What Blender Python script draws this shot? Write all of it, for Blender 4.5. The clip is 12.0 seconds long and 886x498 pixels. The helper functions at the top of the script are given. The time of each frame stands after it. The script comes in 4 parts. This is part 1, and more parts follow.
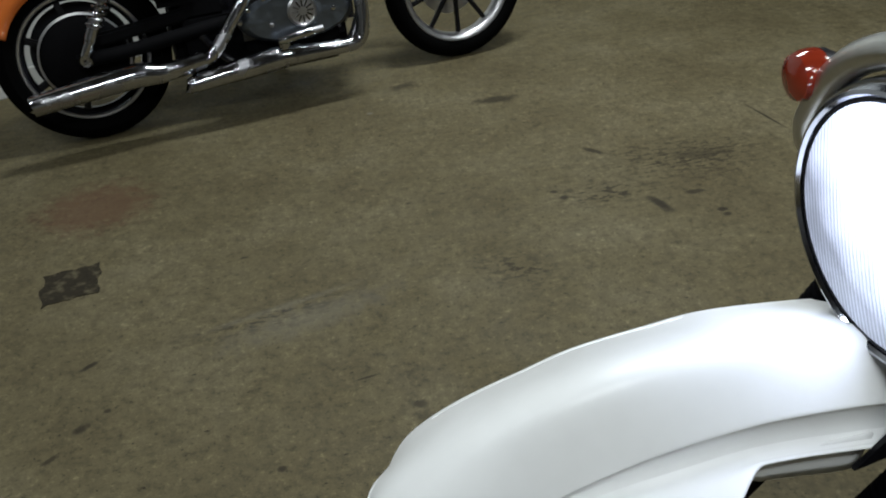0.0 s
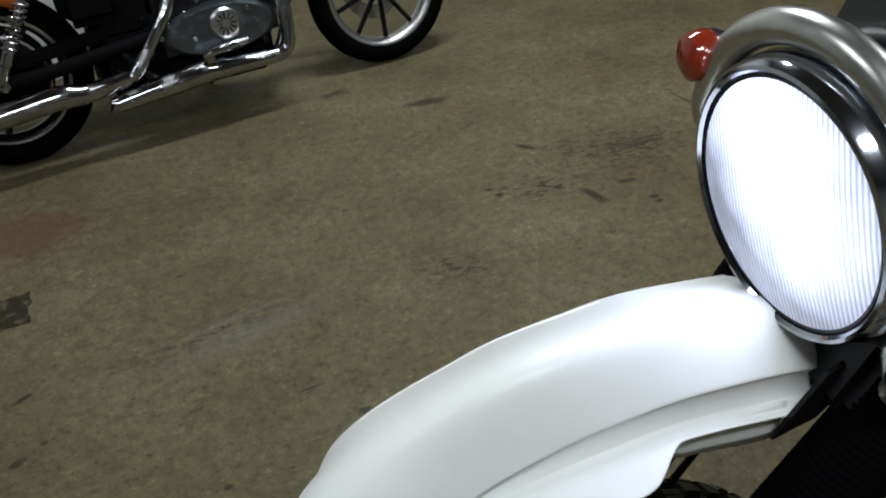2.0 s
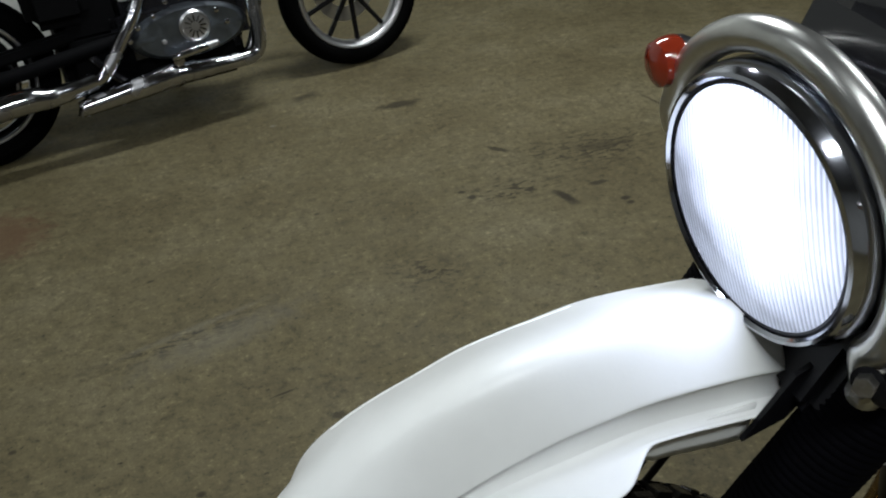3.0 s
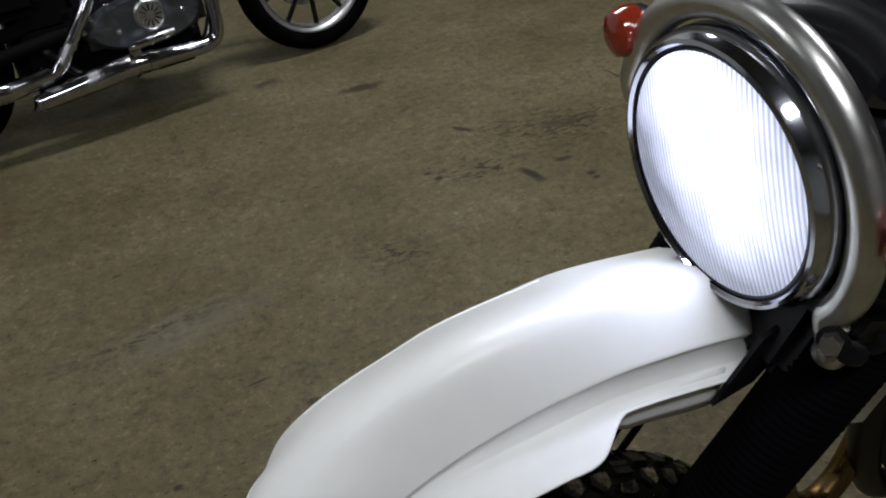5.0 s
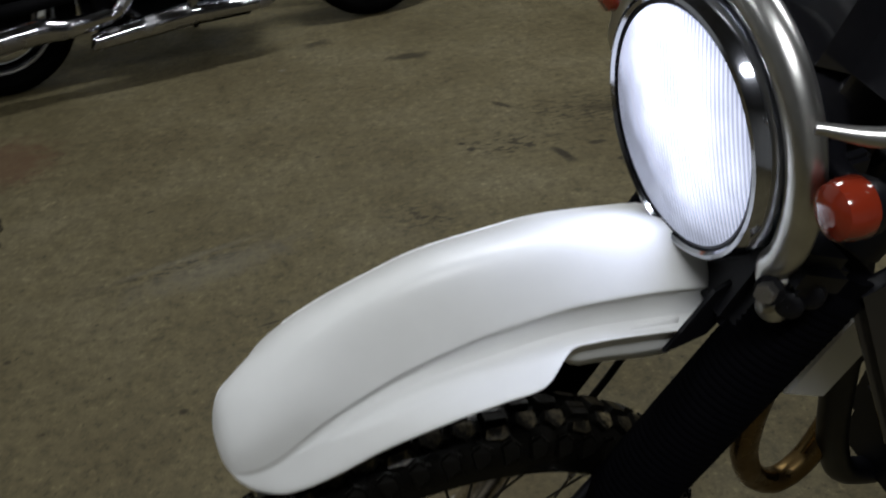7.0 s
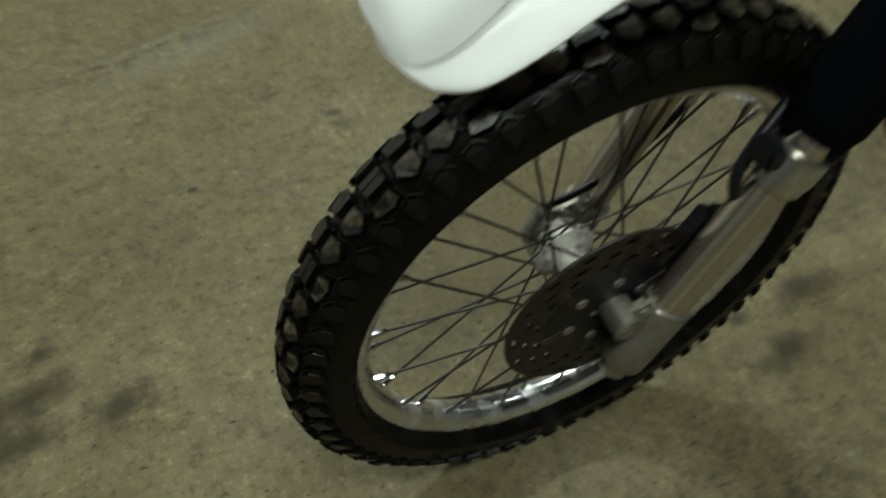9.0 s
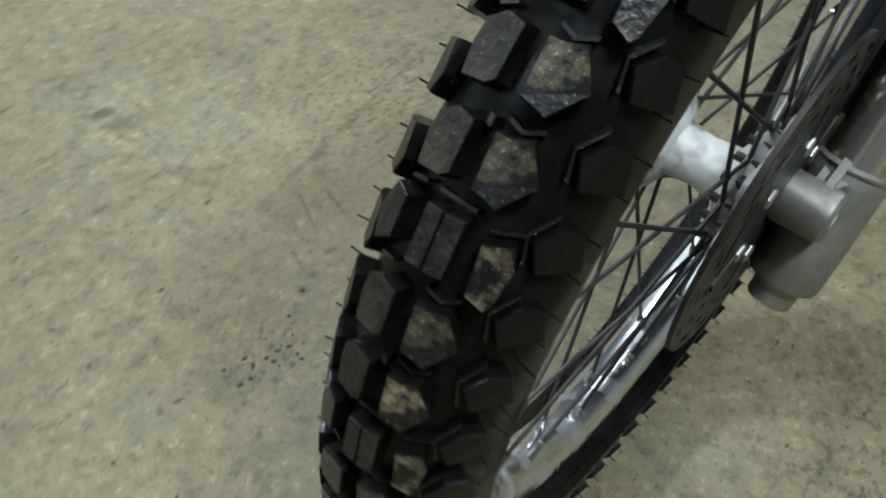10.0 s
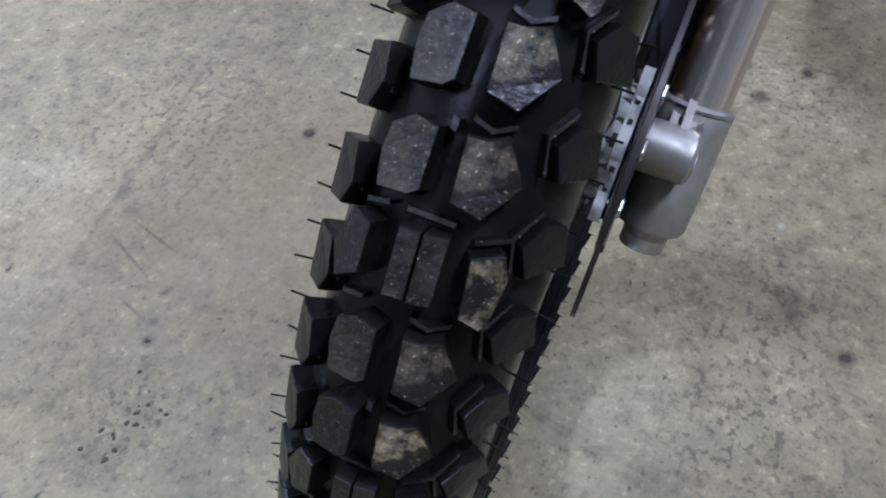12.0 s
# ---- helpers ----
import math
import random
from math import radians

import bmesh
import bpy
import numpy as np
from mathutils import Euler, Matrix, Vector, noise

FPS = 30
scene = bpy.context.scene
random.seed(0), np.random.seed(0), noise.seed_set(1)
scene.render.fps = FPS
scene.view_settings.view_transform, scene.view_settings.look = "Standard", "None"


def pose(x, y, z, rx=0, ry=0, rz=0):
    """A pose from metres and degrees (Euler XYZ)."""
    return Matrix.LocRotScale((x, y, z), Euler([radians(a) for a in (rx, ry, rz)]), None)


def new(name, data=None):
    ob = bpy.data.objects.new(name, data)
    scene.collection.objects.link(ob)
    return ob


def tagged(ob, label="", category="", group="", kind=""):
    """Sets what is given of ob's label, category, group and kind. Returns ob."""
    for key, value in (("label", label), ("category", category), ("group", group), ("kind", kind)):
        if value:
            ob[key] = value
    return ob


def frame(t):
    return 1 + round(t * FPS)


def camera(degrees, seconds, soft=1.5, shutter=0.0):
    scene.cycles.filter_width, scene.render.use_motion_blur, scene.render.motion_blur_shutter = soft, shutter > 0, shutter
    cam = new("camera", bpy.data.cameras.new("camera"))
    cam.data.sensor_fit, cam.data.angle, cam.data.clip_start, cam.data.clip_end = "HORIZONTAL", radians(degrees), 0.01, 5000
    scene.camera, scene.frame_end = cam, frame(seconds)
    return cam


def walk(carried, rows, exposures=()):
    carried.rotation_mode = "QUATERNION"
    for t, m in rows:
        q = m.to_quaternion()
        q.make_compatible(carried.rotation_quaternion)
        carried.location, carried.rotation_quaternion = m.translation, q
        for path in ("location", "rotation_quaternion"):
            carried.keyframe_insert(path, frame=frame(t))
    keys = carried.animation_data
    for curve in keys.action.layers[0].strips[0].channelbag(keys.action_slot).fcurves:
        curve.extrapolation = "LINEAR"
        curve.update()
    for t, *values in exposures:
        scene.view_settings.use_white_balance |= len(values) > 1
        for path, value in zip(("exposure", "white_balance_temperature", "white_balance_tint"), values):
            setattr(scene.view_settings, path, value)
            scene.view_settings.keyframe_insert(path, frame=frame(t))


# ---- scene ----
cam = camera(55.06, 12.0, soft=2.0, shutter=0.5)
PATH = [
    (0.00, pose(-0.2278, -0.5838, 1.3846, 56.57, 3.36, -12.84)),
    (0.50, pose(-0.2171, -0.5972, 1.3816, 56.73, 3.88, -13.16)),
    (1.00, pose(-0.2036, -0.5920, 1.3777, 56.35, 4.47, -16.51)),
    (1.50, pose(-0.1941, -0.5865, 1.3764, 56.35, 4.83, -17.46)),
    (2.00, pose(-0.1946, -0.5938, 1.3751, 56.56, 4.73, -17.78)),
    (2.50, pose(-0.1930, -0.5920, 1.3743, 56.37, 4.57, -17.44)),
    (3.00, pose(-0.1915, -0.5920, 1.3786, 56.51, 4.14, -19.51)),
    (5.00, pose(-0.1888, -0.5921, 1.3726, 55.12, 4.98, -22.53)),
    (5.50, pose(-0.1844, -0.5912, 1.3739, 54.91, 5.33, -22.70)),
    (6.00, pose(-0.1812, -0.5879, 1.3703, 54.72, 5.48, -23.08)),
    (6.50, pose(-0.1654, -0.6069, 1.3694, 54.56, 4.83, -22.23)),
    (6.70, pose(-0.1518, -0.6311, 1.3625, 54.61, 3.51, -20.44)),
    (8.30, pose(-0.1491, -0.8644, 1.2698, 51.49, 0.29, -5.49)),
    (8.50, pose(-0.2123, -0.8209, 1.2335, 50.21, 1.60, -9.17)),
    (8.70, pose(-0.2649, -0.7298, 1.1704, 47.64, 3.68, -15.05)),
    (8.90, pose(-0.3588, -0.6597, 1.1022, 45.89, 3.79, -21.70)),
    (9.00, pose(-0.3838, -0.6054, 1.0607, 44.96, 2.69, -24.15)),
    (9.30, pose(-0.4060, -0.4815, 0.9383, 41.85, 6.98, -29.59)),
    (9.50, pose(-0.4441, -0.3874, 0.8388, 41.09, 4.66, -33.72)),
    (9.70, pose(-0.4230, -0.2767, 0.7580, 40.35, 6.24, -39.49)),
    (9.80, pose(-0.4487, -0.2593, 0.7479, 42.98, 3.51, -42.45)),
    (10.00, pose(-0.4571, -0.2261, 0.7381, 44.61, 2.48, -48.75)),
    (10.50, pose(-0.4559, -0.2002, 0.7259, 45.36, 1.44, -54.60)),
    (11.00, pose(-0.4546, -0.1672, 0.7255, 44.12, 1.09, -63.84)),
    (11.50, pose(-0.4661, -0.1501, 0.7252, 43.33, 1.27, -66.69)),
    (12.00, pose(-0.4675, -0.1593, 0.7275, 43.33, 0.99, -67.01)),
]
EXPOSURES = [(0.0, -0.35, 5480, 20), (3.0, -0.42, 5520, 20), (5.0, -0.62, 5600, 25), (5.5, -0.74, 5600, 25), (6.7, -0.78, 5600, 25), (8.3, -0.34, 5550, 13), (8.6, -0.36, 5600, 11), (8.9, 0.0, 5680, 6), (9.3, 0.76, 5520, 12), (9.9, 1.20, 5050, 17), (10.5, 1.42, 4750, 24), (11.0, 1.53, 4600, 31), (12.0, 1.60, 4580, 36)]
walk(cam, PATH, EXPOSURES)

# ---- light ----
world = bpy.data.worlds.new("garage_air")
scene.world = world
world.use_nodes = True
world.node_tree.nodes["Background"].inputs[0].default_value = (0.9, 0.95, 1.0, 1)
world.node_tree.nodes["Background"].inputs[1].default_value = 0.01


def area_light(name, m, size_x, size_y, power, colour):
    data = bpy.data.lights.new(name, "AREA")
    data.shape, data.size, data.size_y, data.energy, data.color = "RECTANGLE", size_x, size_y, power, colour
    ob = new(name, data)
    ob.matrix_world = m
    return ob


# ---- materials ----
def material(name, colour, rough=0.5, metal=0.0, grain=0.0, grain_scale=60.0, wear=0.0, wear_scale=8.0, wear_colour=None, bump=0.0, bump_scale=120.0, coat=0.0, vary=0.0, shine=0.5):
    """A surface with grain, larger stains and fine relief."""
    m = bpy.data.materials.new(name)
    m.use_nodes = True
    n, l = m.node_tree.nodes, m.node_tree.links
    b = n["Principled BSDF"]
    b.inputs["Roughness"].default_value, b.inputs["Metallic"].default_value = rough, metal
    b.inputs["Coat Weight"].default_value = coat
    b.inputs["Specular IOR Level"].default_value = shine
    base = n.new("ShaderNodeRGB")
    base.outputs[0].default_value = (*colour, 1)
    out = base.outputs[0]
    pos = n.new("ShaderNodeTexCoord").outputs["Object"]

    def noise_fac(scale, lo, hi, detail=5):
        t = n.new("ShaderNodeTexNoise")
        t.inputs["Scale"].default_value, t.inputs["Detail"].default_value = scale, detail
        l.new(pos, t.inputs["Vector"])
        r = n.new("ShaderNodeMapRange")
        r.inputs[1].default_value, r.inputs[2].default_value = lo, hi
        l.new(t.outputs[0], r.inputs[0])
        return r.outputs[0]

    def mix(a, fac, c2, amount):
        x = n.new("ShaderNodeMix")
        x.data_type = "RGBA"
        s = n.new("ShaderNodeMath")
        s.operation = "MULTIPLY"
        s.inputs[1].default_value = amount
        l.new(fac, s.inputs[0])
        l.new(s.outputs[0], x.inputs[0])
        l.new(a, x.inputs[6])
        x.inputs[7].default_value = (*c2, 1)
        return x.outputs[2]

    if grain:
        out = mix(out, noise_fac(grain_scale, 0.35, 0.7), [c * 0.45 for c in colour], grain)
    if wear:
        f = noise_fac(wear_scale, 0.5, 0.68)
        out = mix(out, f, wear_colour or [c * 0.5 for c in colour], wear)
        r = n.new("ShaderNodeMapRange")
        r.inputs[3].default_value, r.inputs[4].default_value = rough, min(1, rough + 0.35)
        l.new(f, r.inputs[0])
        l.new(r.outputs[0], b.inputs["Roughness"])
    if vary:
        info = n.new("ShaderNodeObjectInfo")
        out = mix(out, info.outputs["Random"], [c * 0.5 for c in colour], vary)
    l.new(out, b.inputs["Base Color"])
    if bump:
        t = n.new("ShaderNodeTexNoise")
        t.inputs["Scale"].default_value, t.inputs["Detail"].default_value = bump_scale, 6
        l.new(pos, t.inputs["Vector"])
        bp = n.new("ShaderNodeBump")
        bp.inputs["Strength"].default_value, bp.inputs["Distance"].default_value = bump, 0.002
        l.new(t.outputs[0], bp.inputs["Height"])
        l.new(bp.outputs[0], b.inputs["Normal"])
    return m


M_RUBBER = material("tyre_rubber", (0.0028, 0.0026, 0.0021), 0.26, grain=0.4, grain_scale=200, wear=0.3, wear_scale=30, wear_colour=(0.0085, 0.0075, 0.0055), bump=0.05, bump_scale=500, shine=0.11)
M_BOOT = material("boot_rubber", (0.0014, 0.0014, 0.0024), 0.8, shine=0.04, grain=0.5, grain_scale=150, bump=0.2)
M_ALU = material("brushed_aluminium", (0.62, 0.62, 0.61), 0.28, 1.0, grain=0.4, grain_scale=90, wear=0.5, wear_scale=25, wear_colour=(0.3, 0.27, 0.22))
M_RIM = material("polished_rim", (0.78, 0.78, 0.8), 0.2, 1.0, grain=0.3, grain_scale=60, wear=0.3, wear_scale=20, wear_colour=(0.5, 0.48, 0.45))
# dark speckled reflections are put into this chrome's grain and wear colours
M_CHROME = material("chrome", (0.47, 0.47, 0.49), 0.09, 1.0, grain=0.4, grain_scale=22, wear=0.35, wear_scale=14, wear_colour=(0.20, 0.20, 0.21), bump=0.12, bump_scale=26)
M_BEZEL = material("bezel_chrome", (0.60, 0.62, 0.70), 0.11, 1.0, grain=0.15, grain_scale=40)
M_SATIN = material("satin_steel_pipe", (0.66, 0.66, 0.64), 0.3, 1.0, grain=0.3, grain_scale=40)
M_WHITE = material("white_plastic", (0.84, 0.85, 0.84), 0.38, grain=0.05, grain_scale=30, wear=0.06, wear_scale=6, bump=0.05, bump_scale=300)
M_BLACK = material("black_plastic", (0.004, 0.004, 0.006), 0.45, shine=0.3, grain=0.4, grain_scale=50)
M_BLACKGLOSS = material("black_paint", (0.01, 0.01, 0.012), 0.2, coat=0.5)
M_STEEL = material("zinc_steel", (0.42, 0.41, 0.38), 0.4, 1.0, grain=0.5, grain_scale=80, wear=0.5, wear_scale=40, wear_colour=(0.16, 0.1, 0.06))
M_SPOKE = material("dull_spoke", (0.030, 0.026, 0.021), 0.5, 0.5, grain=0.5, grain_scale=60)
M_DISC = material("rusty_disc", (0.015, 0.0115, 0.008), 0.5, 0.4, grain=0.6, grain_scale=90, wear=0.6, wear_scale=50, wear_colour=(0.055, 0.040, 0.024))
M_HUB = material("painted_hub", (0.42, 0.41, 0.375), 0.42, 0.2, grain=0.5, grain_scale=70, wear=0.95, wear_scale=38, wear_colour=(0.075, 0.052, 0.026), bump=0.3, bump_scale=150)
M_AMBER = material("amber_lens", (0.24, 0.026, 0.008), 0.12, coat=0.8, grain=0.3, grain_scale=25)
M_ENGINE = material("grey_engine", (0.155, 0.175, 0.20), 0.3, 0.9, grain=0.3, grain_scale=30, wear=0.3, wear_scale=12)
M_BRASS = material("heat_tinted_header", (0.17, 0.11, 0.04), 0.25, 1.0, grain=0.4, grain_scale=30, wear=0.4, wear_scale=20)
M_ORANGE = material("orange_paint", (0.65, 0.16, 0.02), 0.2, coat=0.6)
M_WALL = material("white_wall", (0.55, 0.56, 0.53), 0.7, grain=0.15, grain_scale=15, wear=0.15, wear_scale=2)

R0 = 0.352


def part(name, bm, mat, parent, label="", smooth=True, lift=None):
    me = bpy.data.meshes.new(name)
    bm.normal_update()
    bm.to_mesh(me)
    bm.free()
    me.materials.append(mat)
    for p in me.polygons:
        p.use_smooth = smooth
    if smooth:
        me.set_sharp_from_angle(angle=radians(38))
    ob = new(name, me)
    ob.parent = parent
    if label:
        tagged(ob, label)
    return ob


def revolve(profile, axis="y", seg=96, centre=(0, 0, 0), closed=True):
    """A body of revolution from (radius, along) pairs."""
    bm = bmesh.new()
    rings = []
    for k in range(seg):
        a = 2 * math.pi * k / seg
        c, s = math.cos(a), math.sin(a)
        ring = []
        for r, d in profile:
            p = {"y": (r * c, d, r * s), "z": (r * c, r * s, d), "x": (d, r * c, r * s)}[axis]
            ring.append(bm.verts.new(Vector(p) + Vector(centre)))
        rings.append(ring)
    m = len(profile)
    for k in range(seg):
        a, b = rings[k], rings[(k + 1) % seg]
        for i in range(m if closed else m - 1):
            j = (i + 1) % m
            bm.faces.new((a[i], b[i], b[j], a[j]))
    bmesh.ops.recalc_face_normals(bm, faces=bm.faces)
    return bm


def smooth_path(points, steps=8):
    """Catmull-Rom through the points."""
    p = [Vector(q) for q in points]
    p = [2 * p[0] - p[1]] + p + [2 * p[-1] - p[-2]]
    out = []
    for i in range(1, len(p) - 2):
        for k in range(steps):
            t = k / steps
            a, b, c, d = p[i - 1:i + 3]
            out.append(0.5 * (2 * b + (c - a) * t + (2 * a - 5 * b + 4 * c - d) * t * t + (3 * b - a - 3 * c + d) * t ** 3))
    out.append(p[-2])
    return out


def pipe(points, radius, seg=16, steps=8, bm=None, smooth=True):
    """A round pipe along points; radius may be a list, one for each point."""
    bm = bm or bmesh.new()
    path = smooth_path(points, steps) if smooth else [Vector(q) for q in points]
    n = len(path)
    rad = radius if isinstance(radius, (list, tuple)) else [radius] * len(points)
    up = None
    rings = []
    for i, q in enumerate(path):
        d = (path[min(i + 1, n - 1)] - path[max(i - 1, 0)]).normalized()
        if up is None:
            up = d.orthogonal().normalized()
        up = (up - d * up.dot(d)).normalized()
        side = d.cross(up)
        f = i / (n - 1) * (len(rad) - 1)
        j = min(int(f), len(rad) - 2)
        r = rad[j] + (rad[j + 1] - rad[j]) * (f - j)
        rings.append([bm.verts.new(q + (up * math.cos(2 * math.pi * k / seg) + side * math.sin(2 * math.pi * k / seg)) * r) for k in range(seg)])
    for a, b in zip(rings, rings[1:]):
        for k in range(seg):
            bm.faces.new((a[k], a[(k + 1) % seg], b[(k + 1) % seg], b[k]))
    bm.faces.new(list(reversed(rings[0])))
    bm.faces.new(rings[-1])
    return bm


def rod(a, b, radius, seg=12, bm=None):
    return pipe([a, b], radius, seg, 1, bm, smooth=False)


def block(size, m=None, bevel=0.004, bm=None, seg=2):
    """A box with rounded edges."""
    own = bmesh.new()
    bmesh.ops.create_cube(own, size=1)
    bmesh.ops.scale(own, vec=size, verts=own.verts)
    if bevel:
        bmesh.ops.bevel(own, geom=own.edges[:], offset=bevel, segments=seg, affect="EDGES")
    if m is not None:
        bmesh.ops.transform(own, matrix=m, verts=own.verts)
    if bm is None:
        return own
    me = bpy.data.meshes.new("scratch")
    own.to_mesh(me)
    own.free()
    bm.from_mesh(me)
    bpy.data.meshes.remove(me)
    return bm


def along(a, b):
    """A matrix at a whose z axis points to b."""
    a, b = Vector(a), Vector(b)
    return Matrix.Translation(a) @ (b - a).to_track_quat("Z", "X").to_matrix().to_4x4()


def turned(profile, a, b, seg=40):
    """A lathe body of (radius, distance) pairs along the line from a to b, closed at the ends."""
    bm = revolve([(0.0005, profile[0][1])] + list(profile) + [(0.0005, profile[-1][1])], "z", seg, closed=False)
    bmesh.ops.transform(bm, matrix=along(a, b), verts=bm.verts)
    return bm


# ---- setting ----
def concrete():
    m = bpy.data.materials.new("concrete")
    m.use_nodes = True
    n, l = m.node_tree.nodes, m.node_tree.links
    b = n["Principled BSDF"]
    pos = n.new("ShaderNodeTexCoord").outputs["Object"]

    def tex(scale, detail=6, rough=0.6, kind="ShaderNodeTexNoise", stretch=(1, 1, 1)):
        mp = n.new("ShaderNodeMapping")
        mp.inputs["Scale"].default_value = stretch
        l.new(pos, mp.inputs[0])
        t = n.new(kind)
        t.inputs["Scale"].default_value = scale
        if kind == "ShaderNodeTexNoise":
            t.inputs["Detail"].default_value, t.inputs["Roughness"].default_value = detail, rough
        l.new(mp.outputs[0], t.inputs["Vector"])
        return t.outputs[0]

    def ramp(x, stops):
        r = n.new("ShaderNodeValToRGB")
        e = r.color_ramp.elements
        while len(e) < len(stops):
            e.new(0.5)
        for k, (p, c) in zip(e, stops):
            k.position, k.color = p, (c, c, c, 1) if not isinstance(c, tuple) else (*c, 1)
        l.new(x, r.inputs[0])
        return r.outputs[0]

    def mult(a, c, f=1.0):
        x = n.new("ShaderNodeMix")
        x.data_type, x.blend_type = "RGBA", "MULTIPLY"
        x.inputs[0].default_value = f
        l.new(a, x.inputs[6])
        l.new(c, x.inputs[7])
        return x.outputs[2]

    col = ramp(tex(2.2, 8), [(0.3, (0.088, 0.072, 0.035)), (0.5, (0.113, 0.095, 0.048)), (0.7, (0.142, 0.122, 0.068))])
    col = mult(col, ramp(tex(24, 4, 0.55), [(0.3, 0.76), (0.5, 0.96), (0.68, 1.12)]))
    col = mult(col, ramp(tex(170, 4, 0.6), [(0.28, 0.82), (0.5, 1.0), (0.75, 1.10)]))
    col = mult(col, ramp(tex(9, 5, 0.75), [(0.3, 0.66), (0.38, 0.9), (0.46, 0.98)]))
    col = mult(col, ramp(tex(70, 4, 0.65), [(0.34, 0.62), (0.42, 0.97), (0.58, 1.0), (0.68, 1.45)]))
    col = mult(col, ramp(tex(38, 5, 0.65), [(0.36, 0.74), (0.46, 1.0), (0.58, 1.0), (0.66, 1.3)]))
    col = mult(col, ramp(tex(60, 3, 0.5, stretch=(1, 1.6, 1)), [(0.27, 0.25), (0.315, 0.85), (0.35, 1.0)]))
    col = mult(col, ramp(tex(420, 3, 0.6), [(0.3, 0.92), (0.5, 1.0), (0.7, 1.08)]))
    col = mult(col, ramp(tex(130, 3, 0.5), [(0.24, 0.25), (0.28, 0.85), (0.33, 1.0)]))

    def stain(col, x, y, rx, ry, turn, colour, strength, edge=0.35, warp=0.3, spots=None):
        """A stain with a ragged edge at (x, y)."""
        mp = n.new("ShaderNodeMapping")
        mp.vector_type = "TEXTURE"
        mp.inputs["Location"].default_value = (x, y, 0)
        mp.inputs["Rotation"].default_value = (0, 0, radians(turn))
        mp.inputs["Scale"].default_value = (rx, ry, 1)
        l.new(pos, mp.inputs[0])
        flat = n.new("ShaderNodeVectorMath")
        flat.operation = "MULTIPLY"
        flat.inputs[1].default_value = (1, 1, 0)
        l.new(mp.outputs[0], flat.inputs[0])
        ln = n.new("ShaderNodeVectorMath")
        ln.operation = "LENGTH"
        l.new(flat.outputs[0], ln.inputs[0])
        ad = n.new("ShaderNodeMath")
        ad.operation = "MULTIPLY_ADD"
        ad.inputs[1].default_value = warp * 4
        l.new(fine if warp > 0.65 else ragged, ad.inputs[0])
        l.new(ln.outputs["Value"], ad.inputs[2])
        r = n.new("ShaderNodeMapRange")
        r.inputs[1].default_value, r.inputs[2].default_value = 1.0 + warp * 2 + edge, 1.0 + warp * 2 - edge
        r.inputs[3].default_value, r.inputs[4].default_value = 0.0, strength
        l.new(ad.outputs[0], r.inputs[0])
        amount = r.outputs[0]
        if spots:
            part_of = n.new("ShaderNodeMath")
            part_of.operation = "MULTIPLY"
            l.new(amount, part_of.inputs[0])
            l.new(spots, part_of.inputs[1])
            amount = part_of.outputs[0]
        x2 = n.new("ShaderNodeMix")
        x2.data_type = "RGBA"
        l.new(amount, x2.inputs[0])
        l.new(col, x2.inputs[6])
        x2.inputs[7].default_value = (*colour, 1)
        return x2.outputs[2]

    ragged, fine = tex(24, 6, 0.65), tex(130, 4, 0.65)
    DARK, OIL, RED, PALE = (0.018, 0.0142, 0.008), (0.030, 0.024, 0.011), (0.088, 0.046, 0.025), (0.16, 0.15, 0.12)
    # brown tinge where tyres have stood
    col = stain(col, 0.16, 0.40, 0.17, 0.17, 0, (0.118, 0.090, 0.038), 0.55, 0.9, 0.25)
    # reddish spill
    col = stain(col, -0.90, 2.09, 0.165, 0.15, 0, RED, 0.62, 0.35, 0.55)
    # broad scuffed zones, broken up by the grain of the slab
    scuffs = ramp(tex(26, 4, 0.6, stretch=(1, 2.2, 1)), [(0.50, 0.0), (0.58, 1.0)])
    for cx, cy, sx, sy, turn in ((0.335, 1.32, 0.10, 0.06, -40), (1.08, 1.79, 0.26, 0.12, 0), (0.70, 1.66, 0.10, 0.05, 0), (0.76, 1.62, 0.12, 0.04, 0), (-0.35, 1.30, 0.2, 0.05, 10)):
        col = stain(col, cx, cy, sx, sy, turn, DARK, 0.75, 0.7, 0.3, scuffs)
    # gouges, smears and tar specks on the open floor
    for x, y, rx, ry, turn, much in ((0.868, 1.528, 0.052, 0.017, -74, 0.9), (0.605, 2.478, 0.075, 0.030, 0, 0.75), (0.803, 1.93, 0.045, 0.013, -50, 0.75), (0.579, 1.70, 0.012, 0.010, 0, 0.85), (0.601, 1.655, 0.016, 0.012, 20, 0.85),
                                     (1.031, 1.435, 0.014, 0.011, 0, 0.85), (1.035, 1.405, 0.012, 0.010, 0, 0.8), (1.00, 1.56, 0.030, 0.012, 0, 0.7), (1.13, 1.79, 0.10, 0.030, -8, 0.5), (0.27, 2.74, 0.06, 0.03, 20, 0.6),
                                     (-0.821, 1.232, 0.026, 0.007, 35, 0.9), (-0.814, 1.002, 0.018, 0.012, 30, 0.85), (-0.758, 1.048, 0.009, 0.007, 0, 0.8), (-0.87, 0.92, 0.02, 0.008, 40, 0.75), (-0.142, 0.988, 0.030, 0.003, 8, 0.75),
                                     (-0.035, 0.861, 0.018, 0.013, 0, 0.7), (-0.363, 0.75, 0.010, 0.008, 0, 0.8), (1.499, 1.97, 0.115, 0.006, -82, 0.8), (0.11, 1.78, 0.010, 0.008, 0, 0.7), (-0.42, 1.62, 0.012, 0.006, 15, 0.7), (-0.036, 0.824, 0.022, 0.016, 0, 0.35)):
